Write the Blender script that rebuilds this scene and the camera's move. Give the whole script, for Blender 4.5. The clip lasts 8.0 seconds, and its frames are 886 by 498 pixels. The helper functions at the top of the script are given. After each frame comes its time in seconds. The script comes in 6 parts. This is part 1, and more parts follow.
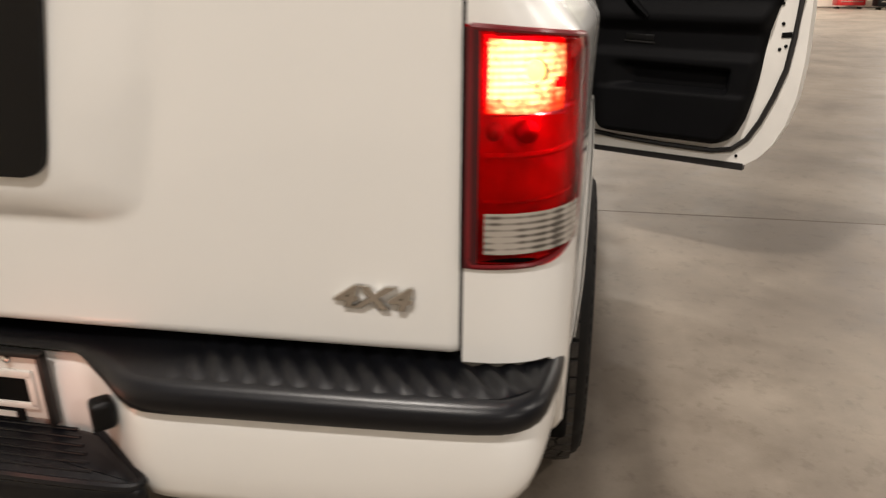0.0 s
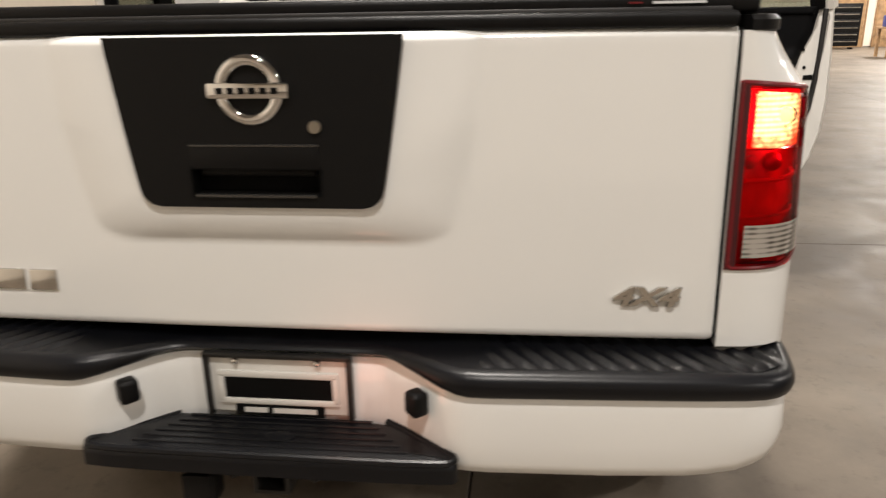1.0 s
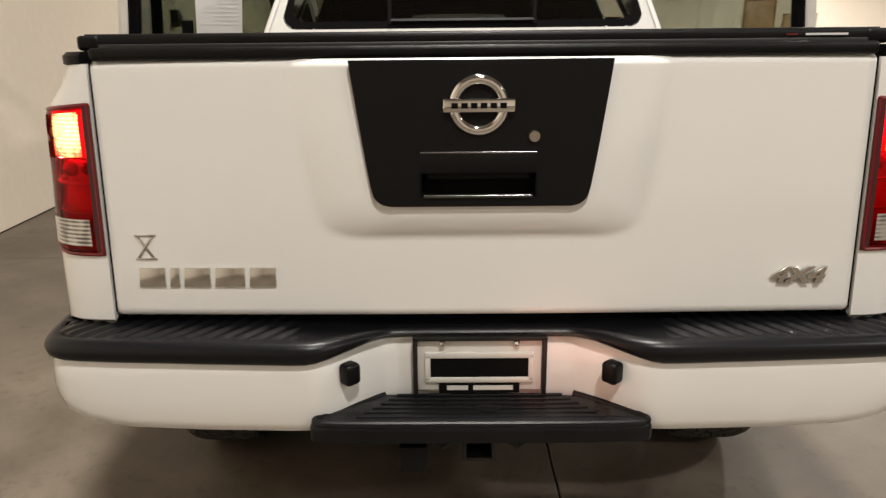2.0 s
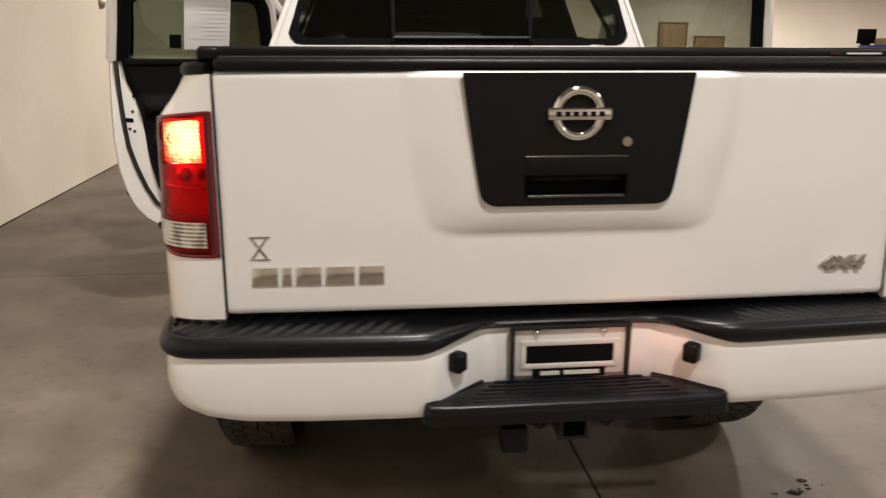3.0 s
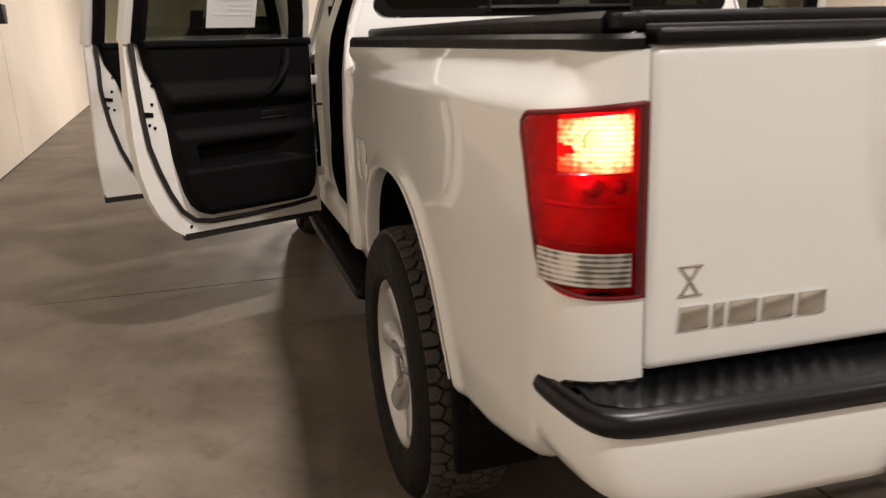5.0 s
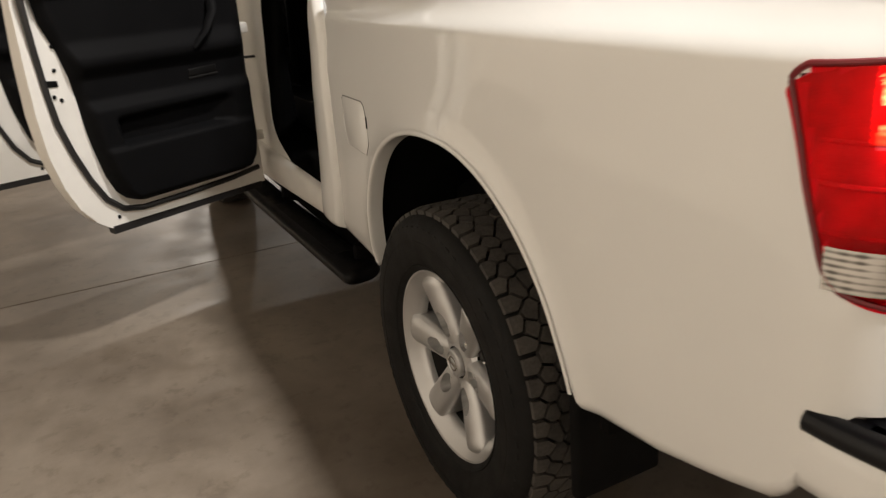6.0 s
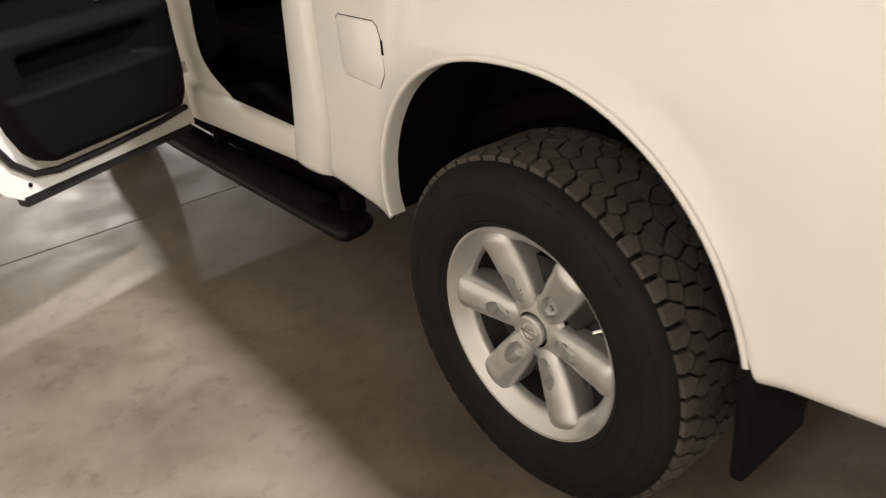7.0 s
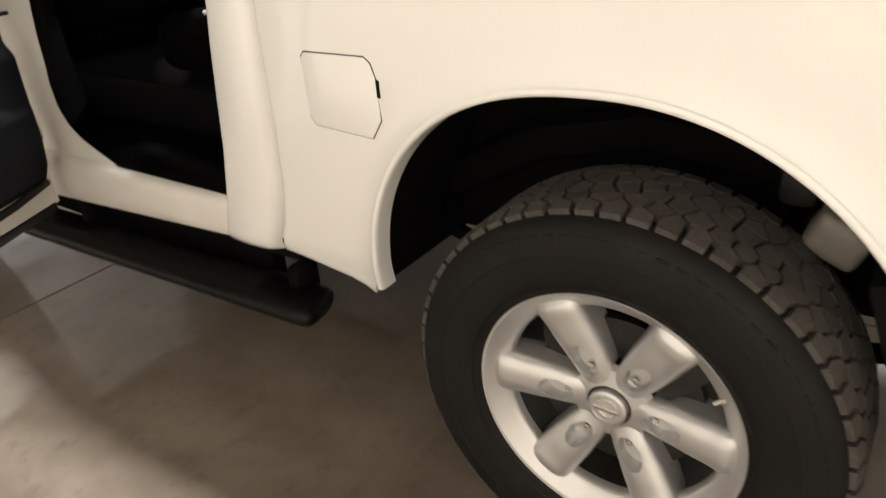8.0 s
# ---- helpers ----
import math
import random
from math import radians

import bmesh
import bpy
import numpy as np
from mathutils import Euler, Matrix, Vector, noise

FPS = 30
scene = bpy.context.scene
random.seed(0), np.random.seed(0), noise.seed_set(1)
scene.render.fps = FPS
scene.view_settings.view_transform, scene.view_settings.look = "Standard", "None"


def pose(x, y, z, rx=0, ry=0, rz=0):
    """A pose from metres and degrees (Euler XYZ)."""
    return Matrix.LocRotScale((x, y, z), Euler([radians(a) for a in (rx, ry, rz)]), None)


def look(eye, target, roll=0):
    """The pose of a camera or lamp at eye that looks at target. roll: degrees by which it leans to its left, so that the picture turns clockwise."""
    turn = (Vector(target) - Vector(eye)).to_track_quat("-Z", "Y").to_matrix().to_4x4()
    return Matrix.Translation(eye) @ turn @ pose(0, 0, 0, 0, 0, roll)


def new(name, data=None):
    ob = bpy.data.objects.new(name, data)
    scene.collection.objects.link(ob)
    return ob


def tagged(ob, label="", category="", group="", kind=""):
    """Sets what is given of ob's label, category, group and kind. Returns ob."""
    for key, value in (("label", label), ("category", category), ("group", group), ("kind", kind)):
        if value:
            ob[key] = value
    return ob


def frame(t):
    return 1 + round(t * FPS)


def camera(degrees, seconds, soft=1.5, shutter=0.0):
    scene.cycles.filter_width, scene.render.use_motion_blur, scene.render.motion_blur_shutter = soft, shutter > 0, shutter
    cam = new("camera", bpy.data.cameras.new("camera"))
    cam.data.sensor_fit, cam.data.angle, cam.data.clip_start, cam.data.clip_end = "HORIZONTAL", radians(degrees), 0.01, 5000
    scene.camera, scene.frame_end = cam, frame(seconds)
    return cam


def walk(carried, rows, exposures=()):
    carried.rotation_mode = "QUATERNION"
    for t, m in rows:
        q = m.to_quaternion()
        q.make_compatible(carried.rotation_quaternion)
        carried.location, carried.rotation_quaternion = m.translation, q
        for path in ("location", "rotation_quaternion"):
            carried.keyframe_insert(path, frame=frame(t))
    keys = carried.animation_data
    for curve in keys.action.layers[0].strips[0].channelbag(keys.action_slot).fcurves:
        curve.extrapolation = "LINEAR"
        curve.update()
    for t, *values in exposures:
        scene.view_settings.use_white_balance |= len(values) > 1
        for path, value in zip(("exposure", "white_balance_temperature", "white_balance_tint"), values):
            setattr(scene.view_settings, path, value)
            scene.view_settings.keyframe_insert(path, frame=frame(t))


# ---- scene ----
cam = camera(63.5, 8.0, 1.3, 0.4)
PATH = [
    (0, (0.934, -0.887, 1.376), (0.595, 0.947, 0.653), -0.3),
    (0.5, (0.679, -1.039, 1.395), (0.428, 0.833, 0.738), -0.5),
    (1, (0.456, -1.207, 1.421), (0.230, 0.683, 0.805), -1.0),
    (1.5, (0.163, -1.342, 1.416), (0.002, 0.566, 0.839), -1.0),
    (1.7, (0.055, -1.382, 1.424), (-0.05, 0.534, 0.86), -0.9),
    (2.8, (-0.358, -1.596, 1.412), (-0.186, 0.332, 0.906), 0.2),
    (3, (-0.464, -1.571, 1.415), (-0.266, 0.355, 0.914), 0.0),
    (3.5, (-0.702, -1.474, 1.411), (-0.491, 0.452, 0.919), -0.4),
    (4, (-0.925, -1.298, 1.418), (-0.697, 0.622, 0.909), -0.2),
    (4.2, (-1.022, -1.249, 1.419), (-0.742, 0.664, 0.906), 0.1),
    (4.5, (-1.2, -1.142, 1.406), (-0.798, 0.745, 0.882), -0.3),
    (4.8, (-1.348, -1.063, 1.426), (-0.856, 0.799, 0.886), -0.9),
    (5, (-1.418, -0.973, 1.417), (-0.895, 0.873, 0.853), -1.5),
    (5.2, (-1.476, -0.858, 1.404), (-0.918, 0.969, 0.812), -1.9),
    (6.3, (-1.838, -0.262, 1.438), (-0.911, 1.314, 0.627), -4.0),
    (6.5, (-1.9, -0.153, 1.431), (-0.913, 1.357, 0.567), -3.9),
    (7, (-1.941, 0.14, 1.41), (-0.891, 1.537, 0.438), -4.7),
    (7.5, (-2.016, 0.419, 1.382), (-0.776, 1.62, 0.372), -4.4),
    (8, (-2.016, 0.703, 1.368), (-0.601, 1.765, 0.435), -4.8),
]
walk(cam, [(t, look(eye, target, roll)) for t, eye, target, roll in PATH],
     exposures=[(0, -0.05, 6700, 9), (1.0, -0.07, 6600, 8), (1.5, -0.07, 6600, 6), (2.8, -0.09, 6550, 9), (3.5, 0.0, 6600, 11), (5.0, -0.05, 6550, 11), (6.3, 0.32, 6350, 7), (7.0, 0.93, 6120, 7), (8.0, 1.21, 6080, 6)])

# ---- light ----
world = bpy.data.worlds.new("world")
scene.world = world
world.use_nodes = True
world.node_tree.nodes["Background"].inputs[0].default_value = (1.0, 0.92, 0.84, 1)
world.node_tree.nodes["Background"].inputs[1].default_value = 0.03


def strip_light(x, y, z, sx, sy, watts, colour=(1.0, 0.93, 0.875)):
    """A ceiling luminaire: the lamp itself."""
    data = bpy.data.lights.new("ceiling_lamp", "AREA")
    data.shape, data.size, data.size_y, data.energy, data.color = "RECTANGLE", sx, sy, watts, colour
    ob = new("ceiling_lamp", data)
    ob.location = (x, y, z)
    return ob


CEIL = 5.2
# First lamp fits the cast shadows; the rest are unseen, added for brightness.
LAMPS = [(0.08, 0.5, 250), (0.5, -2.5, 195), (0.5, 10.5, 250), (6.6, 0.5, 240), (6.6, -5.2, 260), (6.6, 8.5, 200), (0.5, 16.0, 560), (10.0, 18.0, 650), (14.0, 6.0, 380), (6.0, 26.5, 900), (14.0, 26.5, 900), (21.5, 24.0, 650)]
for lx, ly, lw in LAMPS:
    strip_light(lx, ly, CEIL - 0.16, 0.36, 0.36, lw, (1.0, 0.89, 0.79) if lx < 1 and ly > 5 else (1.0, 0.93, 0.875))

# ---- materials ----


def material(name, base, rough=0.5, metal=0.0, var=0.0, scale=8.0, fine=0.0, fine_scale=120.0, bump=0.0, bump_scale=200.0, coat=0.0, coat_rough=0.03, rough_var=0.0, spec=0.5, per_object=0.0):
    """A Principled surface whose colour varies at two scales, with fine relief."""
    m = bpy.data.materials.new(name)
    m.use_nodes = True
    nt = m.node_tree
    b = nt.nodes["Principled BSDF"]
    b.inputs["Base Color"].default_value = (*base, 1)
    b.inputs["Roughness"].default_value = rough
    b.inputs["Metallic"].default_value = metal
    b.inputs["Specular IOR Level"].default_value = spec
    b.inputs["Coat Weight"].default_value = coat
    b.inputs["Coat Roughness"].default_value = coat_rough
    tc = nt.nodes.new("ShaderNodeTexCoord")

    def noise_node(s, detail):
        n = nt.nodes.new("ShaderNodeTexNoise")
        n.inputs["Scale"].default_value, n.inputs["Detail"].default_value = s, detail
        nt.links.new(tc.outputs["Object"], n.inputs["Vector"])
        return n

    colour = None
    if var or fine or per_object:
        value = nt.nodes.new("ShaderNodeValue")
        value.outputs[0].default_value = 1.0
        total = value.outputs[0]
        for amount, s, d in ((var, scale, 4), (fine, fine_scale, 2)):
            if amount:
                n = noise_node(s, d)
                r = nt.nodes.new("ShaderNodeMapRange")
                r.inputs["From Min"].default_value, r.inputs["From Max"].default_value = 0.3, 0.7
                r.inputs["To Min"].default_value, r.inputs["To Max"].default_value = 1 - amount, 1 + amount
                nt.links.new(n.outputs["Fac"], r.inputs["Value"])
                mu = nt.nodes.new("ShaderNodeMath")
                mu.operation = "MULTIPLY"
                nt.links.new(total, mu.inputs[0]), nt.links.new(r.outputs[0], mu.inputs[1])
                total = mu.outputs[0]
        if per_object:
            oi = nt.nodes.new("ShaderNodeObjectInfo")
            r = nt.nodes.new("ShaderNodeMapRange")
            r.inputs["To Min"].default_value, r.inputs["To Max"].default_value = 1 - per_object, 1 + per_object
            nt.links.new(oi.outputs["Random"], r.inputs["Value"])
            mu = nt.nodes.new("ShaderNodeMath")
            mu.operation = "MULTIPLY"
            nt.links.new(total, mu.inputs[0]), nt.links.new(r.outputs[0], mu.inputs[1])
            total = mu.outputs[0]
        mix = nt.nodes.new("ShaderNodeVectorMath")
        mix.operation = "SCALE"
        mix.inputs[0].default_value = base
        nt.links.new(total, mix.inputs["Scale"])
        nt.links.new(mix.outputs[0], b.inputs["Base Color"])
    if rough_var:
        n = noise_node(scale * 2, 4)
        r = nt.nodes.new("ShaderNodeMapRange")
        r.inputs["From Min"].default_value, r.inputs["From Max"].default_value = 0.3, 0.7
        r.inputs["To Min"].default_value, r.inputs["To Max"].default_value = max(0.02, rough - rough_var), rough + rough_var
        nt.links.new(n.outputs["Fac"], r.inputs["Value"]), nt.links.new(r.outputs[0], b.inputs["Roughness"])
    if bump:
        n = noise_node(bump_scale, 3)
        bn = nt.nodes.new("ShaderNodeBump")
        bn.inputs["Strength"].default_value, bn.inputs["Distance"].default_value = bump, 0.002
        nt.links.new(n.outputs["Fac"], bn.inputs["Height"]), nt.links.new(bn.outputs[0], b.inputs["Normal"])
    return m


def glass(name, tint, ior=1.45, rough=0.02):
    """Thin pane: tinted see-through with a mirror coat."""
    m = bpy.data.materials.new(name)
    m.use_nodes = True
    nt = m.node_tree
    nt.nodes.remove(nt.nodes["Principled BSDF"])
    t, g, mix, f = (nt.nodes.new("ShaderNode" + k) for k in ("BsdfTransparent", "BsdfGlossy", "MixShader", "Fresnel"))
    t.inputs[0].default_value = (*tint, 1)
    g.inputs["Roughness"].default_value = rough
    f.inputs["IOR"].default_value = ior
    nt.links.new(f.outputs[0], mix.inputs[0])
    nt.links.new(t.outputs[0], mix.inputs[1]), nt.links.new(g.outputs[0], mix.inputs[2])
    nt.links.new(mix.outputs[0], nt.nodes["Material Output"].inputs[0])
    return m


def glow(name, colour, strength):
    m = bpy.data.materials.new(name)
    m.use_nodes = True
    b = m.node_tree.nodes["Principled BSDF"]
    b.inputs["Base Color"].default_value = (*colour, 1)
    b.inputs["Emission Color"].default_value = (*colour, 1)
    b.inputs["Emission Strength"].default_value = strength
    return m


PAINT = material("white_paint", (0.785, 0.785, 0.768), 0.32, var=0.012, scale=3, coat=1.0, coat_rough=0.05, bump=0.02, bump_scale=420)
JAMB = material("white_jamb_paint", (0.74, 0.72, 0.68), 0.45, var=0.05, scale=6, coat=0.12, coat_rough=0.35)
PLASTIC = material("black_textured_plastic", (0.0040, 0.0038, 0.0040), 0.40, var=0.12, scale=14, bump=0.2, bump_scale=900, rough_var=0.05, spec=0.17)
PANELBLK = material("satin_black_plastic", (0.0052, 0.0050, 0.0050), 0.46, var=0.08, scale=5, bump=0.12, bump_scale=1100, spec=0.16)
PAD = material("black_bumper_pad", (0.0035, 0.0038, 0.0052), 0.34, var=0.12, scale=18, bump=0.08, bump_scale=700, spec=0.28)
RUBBER = material("tyre_rubber", (0.0066, 0.0064, 0.0062), 0.66, var=0.2, scale=9, fine=0.15, bump=0.25, bump_scale=260, rough_var=0.08, spec=0.2)
TREADM = material("dusty_tread_rubber", (0.048, 0.043, 0.038), 0.85, var=0.25, scale=14, fine=0.2, bump=0.35, bump_scale=300, per_object=0.14)
SILVER = material("silver_wheel_paint", (0.52, 0.52, 0.52), 0.36, metal=0.7, var=0.04, scale=12, coat=0.3, coat_rough=0.12)
CHROME = material("chrome", (0.78, 0.77, 0.76), 0.07, metal=1.0, var=0.03, scale=20)
BADGE = material("badge_chrome", (0.62, 0.60, 0.57), 0.16, metal=1.0, var=0.05, scale=40)
STEEL = material("dark_steel", (0.022, 0.021, 0.020), 0.5, metal=0.5, var=0.3, scale=16, bump=0.3, bump_scale=150)
UNDER = material("underbody_black", (0.0035, 0.0033, 0.0033), 0.85, var=0.3, scale=8, bump=0.3, bump_scale=80, spec=0.08)
TRIM = material("charcoal_door_trim", (0.0042, 0.0042, 0.0047), 0.6, var=0.1, scale=6, bump=0.3, bump_scale=800, spec=0.06)
# Far blacker than real cloth: the cab's inner darkness is put into the colour.
CLOTH = material("shaded_seat_cloth", (0.0015, 0.0015, 0.0015), 0.95, var=0.2, scale=20, bump=0.4, bump_scale=500, spec=0.03)
SEAL = material("black_rubber_seal", (0.012, 0.011, 0.011), 0.55, var=0.1, scale=30)
VINYL = material("black_vinyl_cover", (0.0045, 0.0043, 0.0043), 0.36, var=0.12, scale=7, bump=0.2, bump_scale=600, spec=0.18)
GLASSDK = glass("privacy_glass", (0.38, 0.39, 0.35), 1.28)
GLASSGR = glass("green_tinted_glass", (0.80, 0.83, 0.78))
GLASSREAR = glass("dark_green_glass", (0.44, 0.46, 0.42))
PLATEW = material("plate_frame_white", (0.62, 0.61, 0.58), 0.45, var=0.05, scale=20)
BLACK = material("flat_black", (0.003, 0.003, 0.003), 0.7, spec=0.1)
GLOSSBLK = material("glossy_black_edge", (0.012, 0.012, 0.012), 0.2, spec=1.0, coat=1.0, coat_rough=0.1)
# Silver barrel coloured near-black: the shade between the spokes is in this colour.
BARRELDK = material("shaded_wheel_barrel", (0.030, 0.028, 0.026), 0.6, metal=0.3, var=0.3, scale=20)
PAPER = material("printed_paper", (0.80, 0.80, 0.80), 0.8, var=0.03, scale=10)
INK = material("grey_print", (0.72, 0.72, 0.73), 0.8)
FLAP = material("black_mud_flap", (0.0060, 0.0058, 0.0058), 0.85, var=0.2, scale=12, bump=0.2, bump_scale=200, spec=0.07)
WALLP = material("cream_wall_paint", (0.85, 0.765, 0.65), 0.7, var=0.035, scale=0.7, fine=0.02, fine_scale=14, bump=0.15, bump_scale=60)
# Unseen ceiling, kept grey to cut fill light and reflections on black parts.
CEILP = material("ceiling_grey", (0.28, 0.27, 0.255), 0.9, var=0.05, scale=1)
WOOD = material("brown_wood", (0.40, 0.25, 0.13), 0.5, var=0.3, scale=6, bump=0.2)
REDPAINT = material("red_enamel", (0.42, 0.02, 0.02), 0.35, var=0.1)
BLUE = material("blue_plastic", (0.03, 0.05, 0.28), 0.45, var=0.1)
BRASS = material("brushed_metal", (0.42, 0.38, 0.32), 0.3, metal=0.9, var=0.1)

# concrete: stains at two scales, some worn gloss
CONC = bpy.data.materials.new("stained_concrete")
CONC.use_nodes = True
nt = CONC.node_tree
pb = nt.nodes["Principled BSDF"]
tc = nt.nodes.new("ShaderNodeTexCoord")
cloud, spot, grain, fleck = (nt.nodes.new("ShaderNodeTexNoise") for _ in range(4))
for n, s, d, q in ((cloud, 1.1, 6, 0.55), (spot, 4.6, 8, 0.66), (grain, 160, 2, 0.5), (fleck, 17, 5, 0.6)):
    n.inputs["Scale"].default_value, n.inputs["Detail"].default_value, n.inputs["Roughness"].default_value = s, d, q
    nt.links.new(tc.outputs["Object"], n.inputs["Vector"])
warp = nt.nodes.new("ShaderNodeMix")
warp.data_type, warp.blend_type = "RGBA", "LINEAR_LIGHT"
warp.inputs["Factor"].default_value = 0.12
nt.links.new(tc.outputs["Object"], warp.inputs["A"]), nt.links.new(cloud.outputs["Color"], warp.inputs["B"])
nt.links.new(warp.outputs["Result"], spot.inputs["Vector"])
ramp1, ramp2 = nt.nodes.new("ShaderNodeValToRGB"), nt.nodes.new("ShaderNodeValToRGB")
ramp1.color_ramp.elements[0].position, ramp1.color_ramp.elements[1].position = 0.35, 0.68
ramp1.color_ramp.elements[0].color, ramp1.color_ramp.elements[1].color = (0.128, 0.104, 0.081, 1), (0.230, 0.193, 0.153, 1)
ramp2.color_ramp.elements[0].position, ramp2.color_ramp.elements[1].position = 0.33, 0.60
ramp2.color_ramp.elements[0].color, ramp2.color_ramp.elements[1].color = (0.70, 0.675, 0.64, 1), (1.05, 1.05, 1.05, 1)
nt.links.new(cloud.outputs["Fac"], ramp1.inputs[0]), nt.links.new(spot.outputs["Fac"], ramp2.inputs[0])
mul = nt.nodes.new("ShaderNodeMix")
mul.data_type, mul.blend_type = "RGBA", "MULTIPLY"
mul.inputs["Factor"].default_value = 0.8
nt.links.new(ramp1.outputs[0], mul.inputs["A"]), nt.links.new(ramp2.outputs[0], mul.inputs["B"])
ramp3 = nt.nodes.new("ShaderNodeValToRGB")
ramp3.color_ramp.elements[0].position, ramp3.color_ramp.elements[1].position = 0.33, 0.44
ramp3.color_ramp.elements[0].color, ramp3.color_ramp.elements[1].color = (0.80, 0.785, 0.77, 1), (1, 1, 1, 1)
nt.links.new(fleck.outputs["Fac"], ramp3.inputs[0])
mul2 = nt.nodes.new("ShaderNodeMix")
mul2.data_type, mul2.blend_type = "RGBA", "MULTIPLY"
mul2.inputs["Factor"].default_value = 0.8
nt.links.new(mul.outputs["Result"], mul2.inputs["A"]), nt.links.new(ramp3.outputs[0], mul2.inputs["B"])
nt.links.new(mul2.outputs["Result"], pb.inputs["Base Color"])
rr = nt.nodes.new("ShaderNodeMapRange")
rr.inputs["From Min"].default_value, rr.inputs["From Max"].default_value, rr.inputs["To Min"].default_value, rr.inputs["To Max"].default_value = 0.3, 0.7, 0.42, 0.64
nt.links.new(spot.outputs["Fac"], rr.inputs["Value"]), nt.links.new(rr.outputs[0], pb.inputs["Roughness"])
bn = nt.nodes.new("ShaderNodeBump")
bn.inputs["Strength"].default_value, bn.inputs["Distance"].default_value = 0.12, 0.002
nt.links.new(grain.outputs["Fac"], bn.inputs["Height"]), nt.links.new(bn.outputs[0], pb.inputs["Normal"])

# ---- mesh helpers ----


def part(name, bm, mat, parent=None, label="", smooth=True, angle=40):
    """Links a bmesh as ONE mesh object under a thing or a part."""
    bmesh.ops.recalc_face_normals(bm, faces=bm.faces)
    me = bpy.data.meshes.new(name)
    bm.to_mesh(me)
    bm.free()
    me.materials.append(mat)
    if smooth:
        for p in me.polygons:
            p.use_smooth = True
        me.set_sharp_from_angle(angle=radians(angle))
    ob = new(name, me)
    if parent:
        ob.parent = parent
    if label:
        tagged(ob, label)
    return ob


def share(name, me, parent, m=None):
    ob = new(name, me)
    ob.parent = parent
    if m is not None:
        ob.matrix_basis = m
    return ob


def grid(nu, nv, fn, skip=None, bm=None, close_u=False):
    """A sheet of quads: fn(u, v) gives the place for u, v from 0 to 1."""
    bm = bm or bmesh.new()
    cols = nu if close_u else nu + 1
    vs = [[bm.verts.new(fn(i / nu, j / nv)) for j in range(nv + 1)] for i in range(cols)]
    for i in range(nu):
        for j in range(nv):
            if skip and skip((i + 0.5) / nu, (j + 0.5) / nv):
                continue
            k = (i + 1) % cols
            bm.faces.new((vs[i][j], vs[k][j], vs[k][j + 1], vs[i][j + 1]))
    loose = [v for v in bm.verts if not v.link_faces]
    bmesh.ops.delete(bm, geom=loose, context="VERTS")
    return bm


def thicken(bm, offset):
    """Gives an open sheet a back and edges."""
    geom = bmesh.ops.duplicate(bm, geom=bm.verts[:] + bm.edges[:] + bm.faces[:])
    pairs = geom["vert_map"]
    edge_pairs = [(e, e.verts[0], e.verts[1]) for e in bm.edges if e.is_boundary and e.verts[0] in pairs]
    half = set(v for v in geom["geom"] if isinstance(v, bmesh.types.BMVert))
    for v in half:
        v.co += Vector(offset)
    done = set()
    for e, a, b in edge_pairs:
        if a in half or b in half or e in done:
            continue
        done.add(e)
        try:
            bm.faces.new((a, b, pairs[b], pairs[a]))
        except ValueError:
            pass
    return bm


def box(c, s, bevel=0.0, rot=None, bm=None, seg=2):
    """A box at c of size s with rounded edges."""
    own = bmesh.new()
    bmesh.ops.create_cube(own, size=1.0)
    bmesh.ops.scale(own, vec=s, verts=own.verts)
    if bevel:
        bmesh.ops.bevel(own, geom=own.edges[:], offset=min(bevel, 0.49 * min(s)), segments=seg, profile=0.5, affect="EDGES")
    m = Matrix.Translation(c) @ (rot or Matrix())
    bmesh.ops.transform(own, matrix=m, verts=own.verts)
    return merge(bm, own)


def merge(bm, own):
    if bm is None:
        return own
    me = bpy.data.meshes.new("tmp")
    own.to_mesh(me)
    own.free()
    bm.from_mesh(me)
    bpy.data.meshes.remove(me)
    return bm


def prism(outline, depth, place, bevel=0.0, seg=2, bm=None):
    """A flat plate: a 2D outline pushed through depth; place(a, b, d) maps to the world."""
    own = bmesh.new()
    lo = [own.verts.new((a, b, 0)) for a, b in outline]
    f = own.faces.new(lo)
    if f.normal.z < 0 or sum(outline[i - 1][0] * outline[i][1] - outline[i][0] * outline[i - 1][1] for i in range(len(outline))) < 0:
        f.normal_flip()
    r = bmesh.ops.extrude_face_region(own, geom=[f])
    bmesh.ops.translate(own, vec=(0, 0, depth), verts=[v for v in r["geom"] if isinstance(v, bmesh.types.BMVert)])
    if bevel:
        rim = [e for e in own.edges if abs(e.verts[0].co.z - depth) < 1e-6 and abs(e.verts[1].co.z - depth) < 1e-6]
        bmesh.ops.bevel(own, geom=rim, offset=bevel, segments=seg, profile=0.5, affect="EDGES")
    for v in own.verts:
        v.co = Vector(place(*v.co))
    return merge(bm, own)


